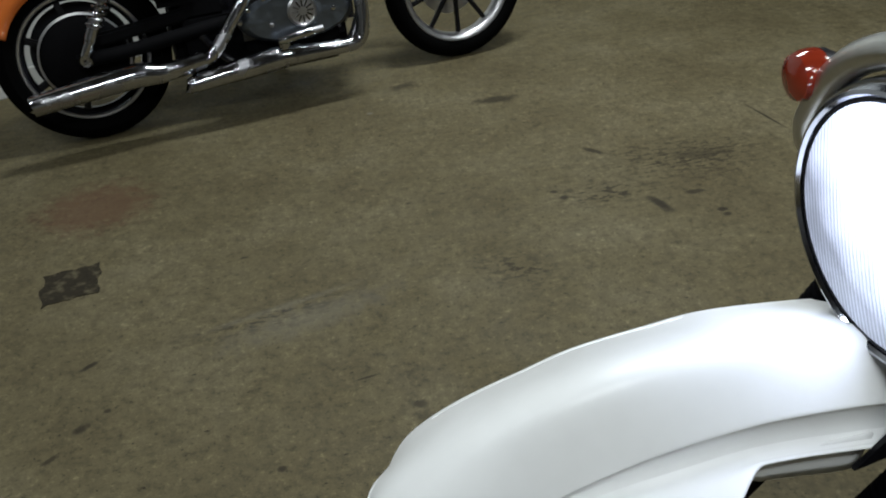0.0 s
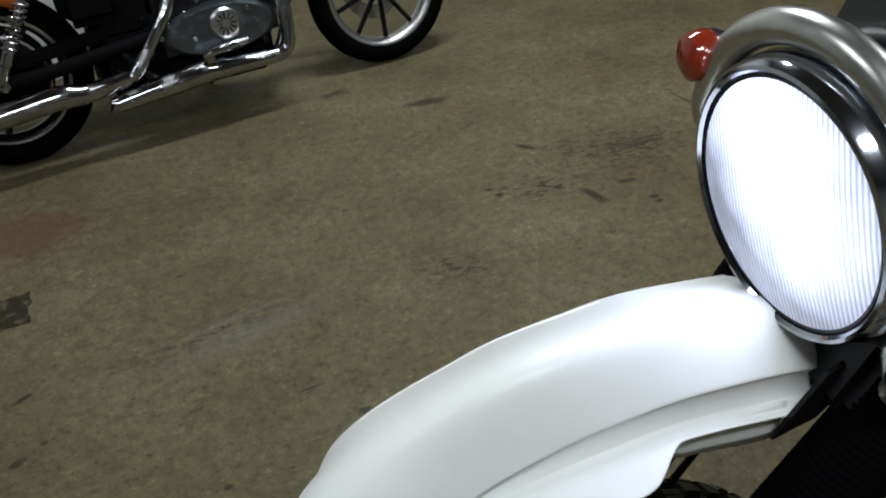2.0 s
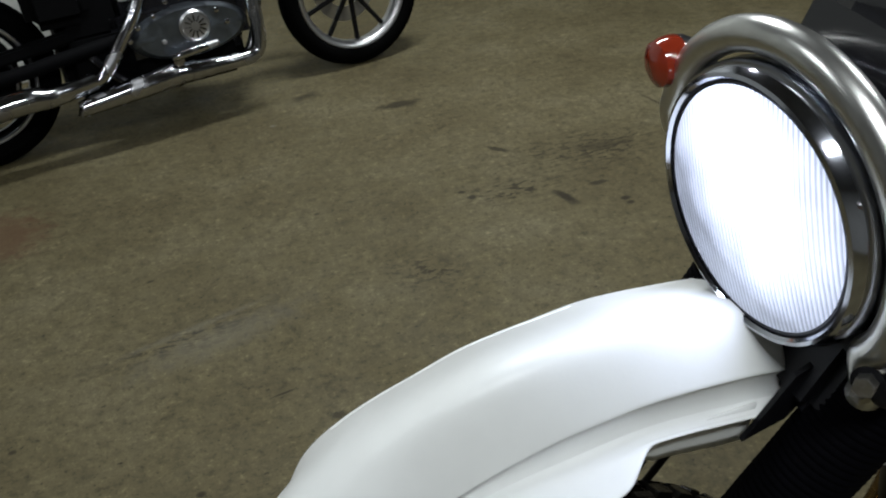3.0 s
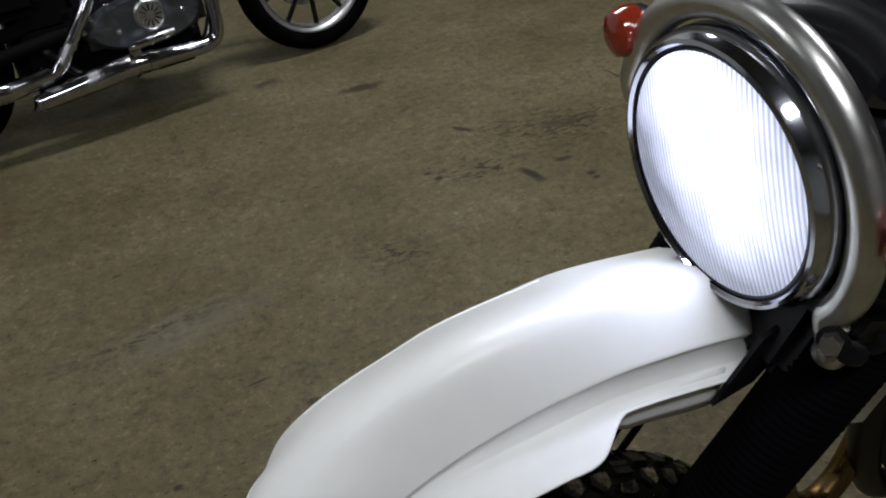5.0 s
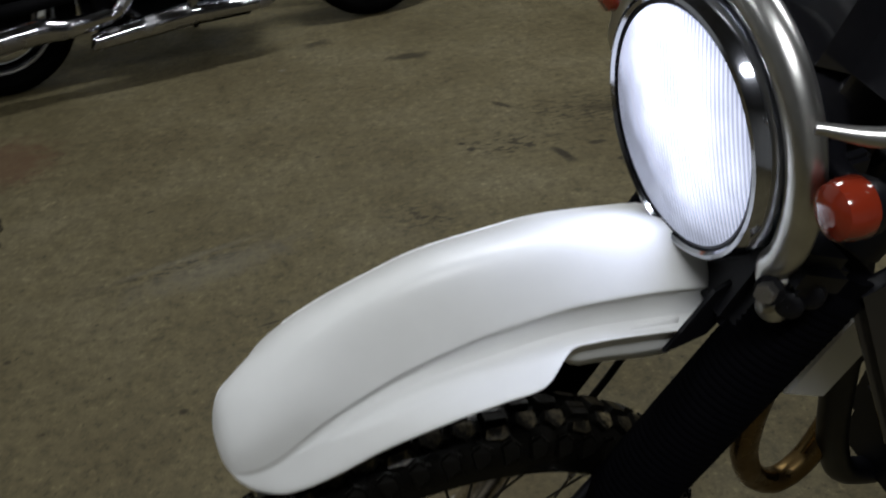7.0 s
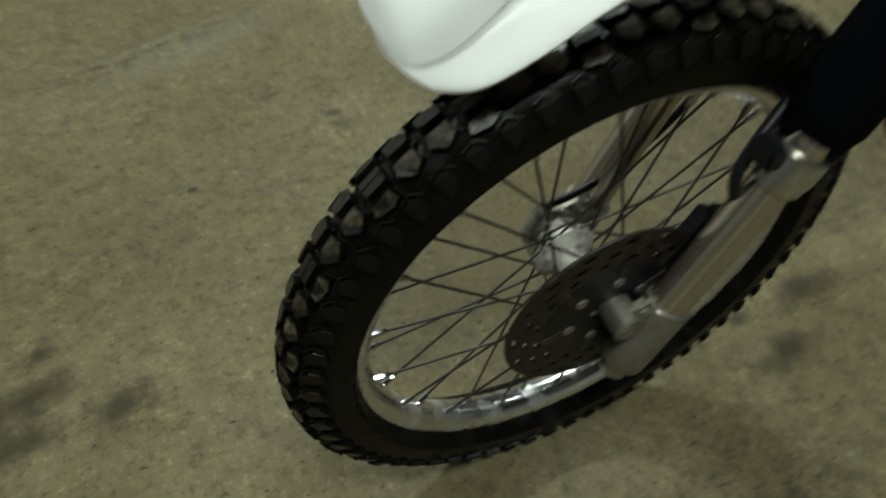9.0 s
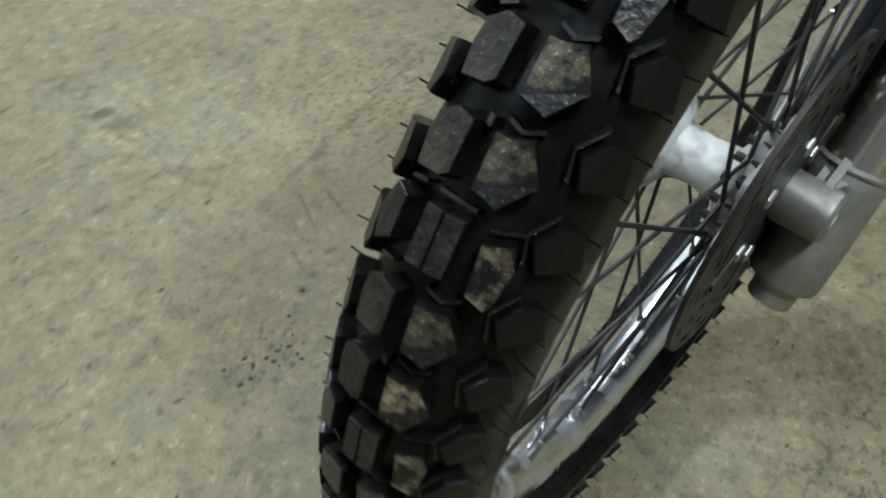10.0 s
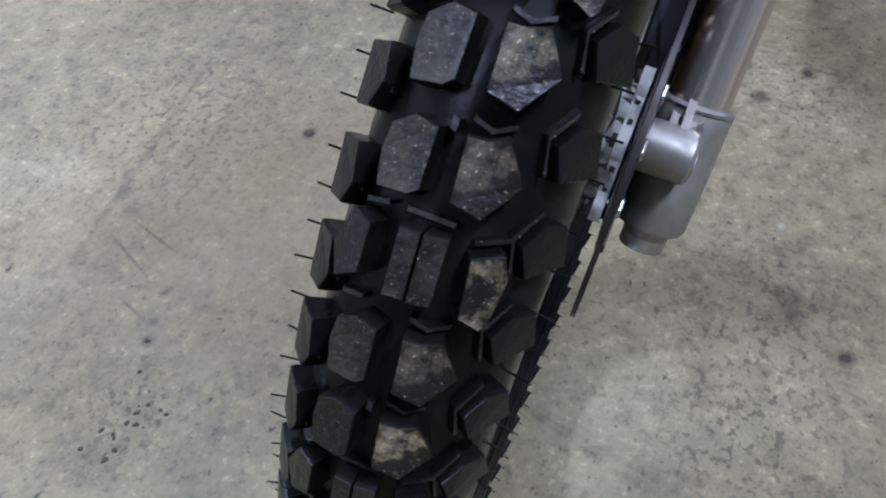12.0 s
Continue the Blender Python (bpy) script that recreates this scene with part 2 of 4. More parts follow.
        col = stain(col, x, y, rx, ry, turn, DARK, much, 0.4, 0.3)
    # oil drips beside the front wheel
    for x, y, rx, ry in ((-0.775, 0.345, 0.06, 0.045), (-0.725, 0.295, 0.055, 0.03), (-0.696, 0.37, 0.05, 0.026), (-0.680, 0.456, 0.022, 0.02), (-0.575, 0.295, 0.042, 0.032), (-0.909, 0.451, 0.014, 0.010), (0.358, 0.026, 0.020, 0.014), (0.50, 0.036, 0.05, 0.03), (0.39, -0.06, 0.05, 0.022)):
        col = stain(col, x, y, rx, ry, 15, OIL, 0.92, 0.6, 0.45)
    # peppered tar dots and scratches in front of the tyre
    dots = ramp(tex(95, 2, 0.5), [(0.54, 0.0), (0.61, 1.0)])
    col = stain(col, -0.168, 0.320, 0.055, 0.042, 20, DARK, 0.6, 0.8, 0.3, dots)
    col = stain(col, -0.168, 0.320, 0.05, 0.035, 20, DARK, 0.16, 0.8, 0.3)
    for x, y, rx, ry in ((0.20, -0.26, 0.14, 0.09), (0.62, -0.22, 0.12, 0.10), (0.25, 0.55, 0.2, 0.15), (0.02, -0.24, 0.09, 0.07)):
        col = stain(col, x, y, rx, ry, 10, DARK, 0.5, 0.8, 0.3, dots)
    for x, y, r0, much in ((0.290, 0.373, 0.011, 0.8), (-0.020, 0.386, 0.008, 0.55), (-0.060, 0.372, 0.007, 0.5), (-0.085, 0.362, 0.010, 0.5), (0.677, -0.232, 0.013, 0.8), (0.598, -0.177, 0.014, 0.7), (0.172, -0.328, 0.011, 0.8), (0.225, -0.267, 0.022, 0.45), (0.227, -0.161, 0.010, 0.5), (0.10, 0.533, 0.012, 0.4), (0.075, 0.505, 0.012, 0.4)):
        col = stain(col, x, y, r0, r0 * 0.8, 0, DARK, much, 0.5, 0.3)
    for x, y, rx, ry, turn, much in ((0.012, 0.462, 0.038, 0.0022, 64, 0.45), (0.048, 0.448, 0.040, 0.0020, 72, 0.45), (-0.055, 0.405, 0.022, 0.0020, 70, 0.4), (0.25, 0.568, 0.27, 0.0050, 11, 0.28)):
        col = stain(col, x, y, rx, ry, turn, DARK, much, 0.5, 0.2)
    # paler rubbed places
    for x, y, rx, ry, turn, much in ((-0.32, 1.34, 0.16, 0.012, 14, 0.3), (-0.26, 1.27, 0.2, 0.05, 14, 0.3), (0.10, 2.52, 0.012, 0.008, 0, 0.6), (0.345, -0.240, 0.006, 0.004, 0, 0.8), (-0.005, -0.115, 0.10, 0.07, 30, 0.07), (0.468, 0.479, 0.006, 0.005, 0, 0.7)):
        col = stain(col, x, y, rx, ry, turn, PALE, much, 0.6, 0.5)
    l.new(col, b.inputs["Base Color"])
    l.new(ramp(tex(6, 6), [(0.3, 0.55), (0.7, 0.8)]), b.inputs["Roughness"])
    b.inputs["Specular IOR Level"].default_value = 0.22
    bp = n.new("ShaderNodeBump")
    bp.inputs["Strength"].default_value, bp.inputs["Distance"].default_value = 0.16, 0.004
    l.new(tex(90, 8, 0.7), bp.inputs["Height"])
    l.new(bp.outputs[0], b.inputs["Normal"])
    return m


M_CONCRETE = concrete()


def slab(name, size, at, mat, label, category):
    bm = block(size, Matrix.Translation(at), 0.0)
    ob = part(name, bm, mat, None, smooth=False)
    return tagged(ob, label, category, kind="structure")


slab("floor", (14, 14, 0.2), (0.5, 1.5, -0.1), M_CONCRETE, "worn stained grey concrete garage floor", "floor")
M_ROOM = material("dim_painted_block", (0.30, 0.30, 0.28), 0.8, grain=0.2, grain_scale=12, wear=0.3, wear_scale=2, bump=0.2, bump_scale=40)
M_ROOF = material("dark_roof_sheet", (0.10, 0.10, 0.10), 0.7, grain=0.3, grain_scale=8, wear=0.3, wear_scale=2)
X0, X1, Y0, Y1, HT = -5.0, 6.5, -4.5, 7.5, 3.4
slab("wall_south", (X1 - X0, 0.15, HT), ((X0 + X1) / 2, Y0 - 0.075, HT / 2), M_ROOM, "plain dim painted garage wall", "wall")
slab("wall_west", (0.15, Y1 - Y0 + 0.3, HT), (X0 - 0.075, (Y0 + Y1) / 2, HT / 2), M_ROOM, "plain dim painted garage wall", "wall")
slab("wall_east", (0.15, Y1 - Y0 + 0.3, HT), (X1 + 0.075, (Y0 + Y1) / 2, HT / 2), M_ROOM, "plain dim painted garage wall", "wall")
slab("ceiling", (X1 - X0 + 0.3, Y1 - Y0 + 0.3, 0.15), ((X0 + X1) / 2, (Y0 + Y1) / 2, HT + 0.075), M_ROOF, "dark garage ceiling", "ceiling")

# strip lights under the ceiling
M_TUBE = bpy.data.materials.new("lamp_tube")
M_TUBE.use_nodes = True
M_TUBE.node_tree.nodes["Principled BSDF"].inputs["Emission Color"].default_value = (0.9, 1.0, 0.85, 1)
M_TUBE.node_tree.nodes["Principled BSDF"].inputs["Emission Strength"].default_value = 8
for x, y, power in ((0.9, 2.6, 112), (2.9, 0.3, 72), (-2.4, 0.9, 30), (-0.3, -1.5, 84)):
    lamp = tagged(new("strip_light"), "white fluorescent strip light under the ceiling", "strip light", "strip lights of the garage")
    lamp.location = (x, y, HT - 0.05)
    part("housing", block((1.25, 0.12, 0.06), Matrix.Translation((0, 0, 0.015)), 0.01), M_WALL, lamp)
    part("tube", rod((-0.58, 0, -0.04), (0.58, 0, -0.04), 0.016), M_TUBE, lamp)
    area_light("strip_glow", pose(x, y, HT - 0.13), 1.2, 0.3, power, (1.0, 1.0, 0.8))

# ---- the trail motorcycle ----
LEAN = 6.91
bike = tagged(new("trail_motorcycle"), "white and black trail motorcycle leaning on concrete, headlight lit", "motorcycle")
bike.matrix_world = pose(0, 0, 0, LEAN, 0, 0)

# the front wheel stands a little steered under the frame
FRONT = pose(0, 0, 0, LEAN, 0, 0).inverted() @ pose(-0.0005, -0.0459, 0.3496, 8.00, 0, 1.13) @ Matrix.Translation((0, 0, -R0))


def on_bike(name, bm, mat, parent=None, label="", smooth=True):
    """A part given in metres from the front axle: x back, y to the bike's right, z up."""
    bmesh.ops.translate(bm, vec=(0, 0, R0), verts=bm.verts)
    return part(name, bm, mat, parent or bike, label, smooth)


def on_front(name, bm, mat, label="", smooth=True):
    """A part that turns with the front axle."""
    ob = on_bike(name, bm, mat, None, label, smooth)
    ob.matrix_local = FRONT
    return ob


# front tyre: carcass, then tread blocks
HALF = 0.0395


def tyre_radius(v):
    """The carcass's radius at a distance v from its middle."""
    return 0.306 + 0.0402 * math.sqrt(max(0.0, 1 - (v / HALF) ** 2))


section = [(tyre_radius(HALF * math.sin(a)), HALF * math.sin(a)) for a in [radians(d) for d in range(-85, 86, 10)]]
section = [(0.2775, -0.0185), (0.2805, -0.0265), (0.292, -0.0395)] + section + [(0.292, 0.0395), (0.2805, 0.0265), (0.2775, 0.0185), (0.268, 0.0)]
tyre = on_front("tyre", revolve(section, "y", 160), M_RUBBER, label="black knobbly rubber front tyre")
on_bike("bead_line", revolve([(0.2865 + 0.0018 * math.cos(a), -0.0335 + 0.0018 * math.sin(a)) for a in (0, 1.57, 3.14, 4.71)], "y", 120), M_RUBBER, tyre)


def tread_block(outline, height, taper=0.0016):
    """One block of rubber on the carcass at angle 0, its outline in degrees round the wheel and millimetres across."""
    bm = bmesh.new()
    ca = sum(p[0] for p in outline) / len(outline)
    cv = sum(p[1] for p in outline) / len(outline)
    low, mid, edge, top = [], [], [], []
    for a, v in outline:
        for ring, h, k in ((low, -0.003, 1.07), (mid, height - 0.0020, 1.03), (edge, height - 0.0005, 1.0), (top, height, 0.965)):
            aa, vv = radians(ca + (a - ca) * k), (cv + (v - cv) * k) / 1000 / (1 + height / 0.04)
            r = tyre_radius(max(-0.0389, min(0.0389, vv)))
            # outward direction of the carcass
            nv, nr = vv / HALF ** 2, (r - 0.306) / 0.0402 ** 2
            s = math.hypot(nv, nr)
            rr, y = r + h * nr / s, vv + h * nv / s
            ring.append(bm.verts.new((-rr * math.cos(aa), y, rr * math.sin(aa) + R0)))
    n = len(outline)
    for p, q in ((low, mid), (mid, edge), (edge, top)):
        for i in range(n):
            j = (i + 1) % n
            bm.faces.new((p[i], p[j], q[j], q[i]))
    bm.faces.new(top).material_index = 1
    bmesh.ops.recalc_face_normals(bm, faces=bm.faces)
    return bm


def dusty_rubber(low, high):
    m = material("tread_rubber", (0.0055, 0.0049, 0.0036), 0.33, grain=0.5, grain_scale=160, wear=0.4, wear_scale=45, wear_colour=(0.0095, 0.0083, 0.006), bump=0.35, bump_scale=330, shine=0.3)
    n, l = m.node_tree.nodes, m.node_tree.links
    b = n["Principled BSDF"]
    old = b.inputs["Base Color"].links[0].from_socket
    tc = n.new("ShaderNodeTexCoord")
    t = n.new("ShaderNodeTexNoise")
    t.inputs["Scale"].default_value, t.inputs["Detail"].default_value, t.inputs["Roughness"].default_value = 34, 9, 0.72
    l.new(tc.outputs["Object"], t.inputs["Vector"])
    r = n.new("ShaderNodeMapRange")
    r.inputs[1].default_value, r.inputs[2].default_value = 0.45, 0.61
    l.new(t.outputs[0], r.inputs[0])
    info = n.new("ShaderNodeObjectInfo")
    g = n.new("ShaderNodeMapRange")
    g.inputs[1].default_value, g.inputs[2].default_value, g.inputs[3].default_value, g.inputs[4].default_value = 0.3, 0.9, low, high
    l.new(info.outputs["Random"], g.inputs[0])
    k = n.new("ShaderNodeMath")
    k.operation = "MULTIPLY"
    l.new(r.outputs[0], k.inputs[0])
    l.new(g.outputs[0], k.inputs[1])
    x = n.new("ShaderNodeMix")
    x.data_type = "RGBA"
    l.new(k.outputs[0], x.inputs[0])
    l.new(old, x.inputs[6])
    x.inputs[7].default_value = (0.24, 0.195, 0.105, 1)
    # pale grains of sand
    d = n.new("ShaderNodeTexNoise")
    d.inputs["Scale"].default_value, d.inputs["Detail"].default_value = 1000, 2
    l.new(tc.outputs["Object"], d.inputs["Vector"])
    dr = n.new("ShaderNodeMapRange")
    dr.inputs[1].default_value, dr.inputs[2].default_value, dr.inputs[4].default_value = 0.66, 0.72, 0.8
    l.new(d.outputs[0], dr.inputs[0])
    lie = n.new("ShaderNodeMapRange")
    lie.inputs[2].default_value, lie.inputs[3].default_value = 0.30, 0.55
    l.new(k.outputs[0], lie.inputs[0])
    some = n.new("ShaderNodeMath")
    some.operation = "MULTIPLY"
    l.new(dr.outputs[0], some.inputs[0])
    l.new(lie.outputs[0], some.inputs[1])
    y = n.new("ShaderNodeMix")
    y.data_type = "RGBA"
    l.new(some.outputs[0], y.inputs[0])
    l.new(x.outputs[2], y.inputs[6])
    y.inputs[7].default_value = (0.32, 0.29, 0.22, 1)
    l.new(y.outputs[2], b.inputs["Base Color"])
    return m


M_TREAD, M_TREAD_MUDDY = dusty_rubber(0.0, 0.10), dusty_rubber(0.3, 1.0)
# clean, darker tread rubber: the weak light on the shoulders is in its colour
M_SHOULDER_SHADED = material("shaded_shoulder_rubber", (0.0042, 0.0038, 0.0030), 0.34, grain=0.5, grain_scale=180, wear=0.3, wear_scale=40, wear_colour=(0.007, 0.0062, 0.0048), bump=0.2, bump_scale=400, shine=0.17)
ROW = 360 / 63
PHASE = 41.45
BLOCKS = {
    "m": [(2.0, -3.4), (2.05, -9.5), (2.5, -16.5), (0.3, -24.2), (-1.9, -15.2), (-1.5, -4.5)],
    "l": [(1.4, 21.5), (2.2, 14.0), (1.95, 5.6), (-1.4, 5.6), (-1.85, 9.0), (-2.1, 20.5), (-0.1, 22.5)],
    "m_out": [(1.75, -16.2), (2.35, -26.2), (1.0, -29.0), (-1.8, -27.2), (-2.2, -25.3), (-1.7, -18.1)],
    "l_out": [(-0.4, 31.5), (2.0, 25.8), (1.65, 18.3), (-1.3, 18.5), (-2.3, 27.2)],
    "mid_one": [(2.25, 8.2), (2.25, 0.9), (-1.6, 0.4), (-1.75, 8.0)],
    "mid_two": [(2.25, -0.1), (2.4, -8.4), (-1.5, -8.6), (-1.7, -0.6)],
    "r": [(2.8, -29.2), (4.2, -34.5), (4.2, -40.5), (1.6, -43.5), (0.9, -33.0)],
    "t": [(-0.5, 33.0), (-2.7, 30.5), (-4.2, 34), (-4.4, 41.5), (-0.6, 42.5)],
    "m_rib": [(2.75, -2.6), (2.35, -9.5), (2.95, -16.5), (3.25, -16.5), (2.65, -9.5), (3.05, -2.6)],
    "mid_rib": [(2.85, 9.0), (2.85, -8.2), (3.15, -8.2), (3.15, 9.0)],
    "out_rib": [(2.2, -15.0), (2.85, -26.0), (3.15, -26.0), (2.5, -15.0)],
    "r_rib": [(1.0, -28.6), (3.0, -26.2), (4.7, -32.0), (5.0, -32.0), (3.2, -25.2), (1.0, -27.6)],
    "t_rib": [(-0.6, 29.6), (-3.2, 27.2), (-3.2, 28.2), (-0.6, 30.6)],
    "l_rib": [(2.3, 24.2), (2.75, 15.5), (3.0, 15.5), (2.6, 24.6)],
    "stud": [(2.7, 3.4), (2.6, 1.0), (1.9, 1.2), (2.0, 3.4)],
}
HEIGHT = {"r": 0.0062, "t": 0.0085, "m_rib": 0.0040, "mid_rib": 0.0040, "out_rib": 0.0040, "r_rib": 0.0038, "t_rib": 0.0040, "l_rib": 0.0040, "stud": 0.0052}
made_blocks = {}


def lay_block(kind, angle):
    if kind not in made_blocks:
        ob = part("tread_block", tread_block(BLOCKS[kind], HEIGHT.get(kind, 0.0095)), M_RUBBER, tyre, smooth=False)
        ob.data.materials.append(M_TREAD_MUDDY if kind in ("m", "m_out") else M_SHOULDER_SHADED if kind in ("r", "t") else M_TREAD)
        made_blocks[kind] = ob
    else:
        ob = new("tread_block", made_blocks[kind].data)
        ob.parent = tyre
    turn = Matrix.Translation((0, 0, R0)) @ Matrix.Rotation(radians(angle), 4, "Y") @ Matrix.Translation((0, 0, -R0))
    ob.matrix_local = turn
    return ob


for k in range(63):
    a = PHASE - k * ROW
    if k % 3 == 2:
        kinds = ("m_out", "l_out", "mid_one", "mid_two", "mid_rib", "out_rib", "l_rib")
    else:
        kinds = ("m", "l", "m_rib", "stud" if k % 3 else "l_rib")
    for kind in kinds + ("r", "t", "r_rib", "t_rib"):
        lay_block(kind, a)

# moulding hairs along the tyre's shoulders
bm = bmesh.new()
rnd = random.Random(4)
for side in (1, -1):
    for k in range(126):
        a = radians(k * 360 / 126 + rnd.uniform(-0.5, 0.5))
        r = 0.322 + rnd.uniform(-0.002, 0.002)
        d = Vector((-math.cos(a), 0, math.sin(a)))
        p = d * r + Vector((0, side * (0.0405 if side > 0 else 0.037), 0))
        q = p + Vector((0, side * rnd.uniform(0.0075, 0.0105), 0)) + d * rnd.uniform(-0.001, 0.004)
        rod(p, q, 0.00042, 4, bm)
hairs = on_bike("rubber_hairs", bm, M_RUBBER, tyre)
tagged(hairs, kind="stuff")

# rim, spokes and hub
rim_profile = [(0.2800, -0.0205), (0.2785, -0.0225), (0.2725, -0.0220), (0.2665, -0.0190), (0.2615, -0.0125), (0.2585, -0.006), (0.2575, 0.0), (0.2585, 0.006), (0.2615, 0.0125),
               (0.2665, 0.0190), (0.2725, 0.0220), (0.2785, 0.0225), (0.2800, 0.0205), (0.2785, 0.0190), (0.2710, 0.0175), (0.2645, 0.006), (0.2645, -0.006), (0.2710, -0.0175), (0.2785, -0.0190)]
rim = on_front("rim", revolve(rim_profile, "y", 144), M_RIM, label="polished aluminium spoked rim")
hub_r = {-1: 0.042, 1: 0.034}
for k in range(36):
    side = -1 if k % 2 else 1
    a = 2 * math.pi * k / 36
    lead = radians(58) * (1 if (k // 2) % 2 else -1)
    v_rim = 0.006 * side
    p = Vector((0.2585 * math.cos(a), v_rim, 0.2585 * math.sin(a)))
    q = Vector((hub_r[side] * math.cos(a + lead), 0.033 * side, hub_r[side] * math.sin(a + lead)))
    on_bike("spoke", rod(q, p, 0.0017, 6), M_SPOKE, rim)
    d = (q - p).normalized()
    on_bike("nipple", pipe([p - d * 0.002, p + d * 0.012, p + d * 0.016], [0.0042, 0.0036, 0.0024], 8, 2), M_CHROME, rim)
hub = on_front("hub", revolve([(0.012, -0.05), (0.036, -0.05), (0.046, -0.038), (0.047, -0.030), (0.034, -0.026), (0.021, -0.019), (0.0185, 0.0), (0.021, 0.019), (0.034, 0.026),
                              (0.039, 0.030), (0.038, 0.038), (0.028, 0.044), (0.012, 0.05)], "y", 48), M_HUB, label="pale worn alloy wheel hub")
bm = bmesh.new()
lobes = [[], []]
for k in range(120):
    a = 2 * math.pi * k / 120
    r = 0.047 + 0.014 * max(0.0, math.cos(6 * (a - 0.314))) ** 0.7
    for ring, y in zip(lobes, (-0.0470, -0.0395)):
        ring.append(bm.verts.new((r * math.cos(a), y, r * math.sin(a))))
for k in range(120):
    j = (k + 1) % 120
    bm.faces.new((lobes[0][k], lobes[0][j], lobes[1][j], lobes[1][k]))
bm.faces.new(lobes[0])
bm.faces.new(lobes[1])
bmesh.ops.recalc_face_normals(bm, faces=bm.faces)
for k in range(18):
    a = 2 * math.pi * k / 18
    c, z = math.cos(a), math.sin(a)
    on_bike("spoke_head", turned([(0.0032, -0.010), (0.0032, 0.008), (0.0045, 0.009), (0.0040, 0.012)], (0.0435 * c, -0.033, 0.0435 * z), (0.0435 * c, -0.1, 0.0435 * z), 8), M_SPOKE, hub)
for k in range(6):
    a = 0.314 + 2 * math.pi * k / 6
    on_bike("flange_bolt", rod((0.053 * math.cos(a), -0.036, 0.053 * math.sin(a)), (0.053 * math.cos(a), -0.050, 0.053 * math.sin(a)), 0.0048, 10), M_DISC, hub)
on_bike("hub_flange", bm, M_HUB, hub, "scalloped pale alloy flange")
on_bike("speedometer_drive", revolve([(0.012, 0.045), (0.034, 0.045), (0.036, 0.052), (0.034, 0.070), (0.024, 0.074), (0.012, 0.074)], "y", 32), M_STEEL, hub)
on_bike("cable_boss", rod((-0.036, 0.06, 0.012), (-0.015, 0.064, 0.046), 0.011), M_STEEL, hub)

# brake disc with rows of drilled slots
bm = bmesh.new()
SEG = 180
inner, outer = 0.070, 0.123
rings = []
radii = [inner, 0.083, 0.088, 0.096, 0.101, 0.110, 0.115, outer]
for k in range(SEG):
    a = 2 * math.pi * k / SEG
    rings.append([[bm.verts.new((r * math.cos(a), y, r * math.sin(a))) for r in radii] for y in (-0.0548, -0.0513)])
for k in range(SEG):
    A, Bq = rings[k], rings[(k + 1) % SEG]
    for i in range(len(radii) - 1):
        hole = (i in (1, 3, 5)) and (k + {1: 0, 3: 4, 5: 8}[i]) % 12 < 4
        for f, (lo, hi) in enumerate(((A[0], Bq[0]), (A[1], Bq[1]))):
            if not hole:
                bm.faces.new((lo[i], lo[i + 1], hi[i + 1], hi[i]))
    for i in (0, len(radii) - 1):
        bm.faces.new((A[0][i], Bq[0][i], Bq[1][i], A[1][i]))
bmesh.ops.recalc_face_normals(bm, faces=bm.faces)
disc = on_front("brake_disc", bm, M_DISC, label="rust-brown slotted brake disc", smooth=False)
on_bike("disc_carrier", revolve([(0.018, -0.0572), (0.05, -0.0568), (0.056, -0.0560), (0.073, -0.0556), (0.073, -0.0505), (0.05, -0.049), (0.018, -0.047)], "y", 60), M_BLACK, disc)
for k in range(6):
    a = 2 * math.pi * (k + 0.3) / 6
    c, s = math.cos(a), math.sin(a)
    on_bike("carrier_arm", block((0.03, 0.004, 0.016), Matrix.Translation((0.066 * c, -0.0548, 0.066 * s)) @ Matrix.Rotation(-a, 4, "Y"), 0.0018), M_DISC, disc)
    on_bike("bolt", turned([(0.0078, 0), (0.0078, 0.002), (0.0065, 0.003)], (0.046 * c, -0.0558, 0.046 * s), (0.046 * c, -0.07, 0.046 * s), 6), M_STEEL, disc, smooth=False)


def smooth_step(x, a, b):
    t = max(0.0, min(1.0, (x - a) / (b - a)))
    return t * t * (3 - 2 * t)


# front fork: slider, axle casting, rubber boot
def fork_x(u):
    return 0.060 + 0.50 * u


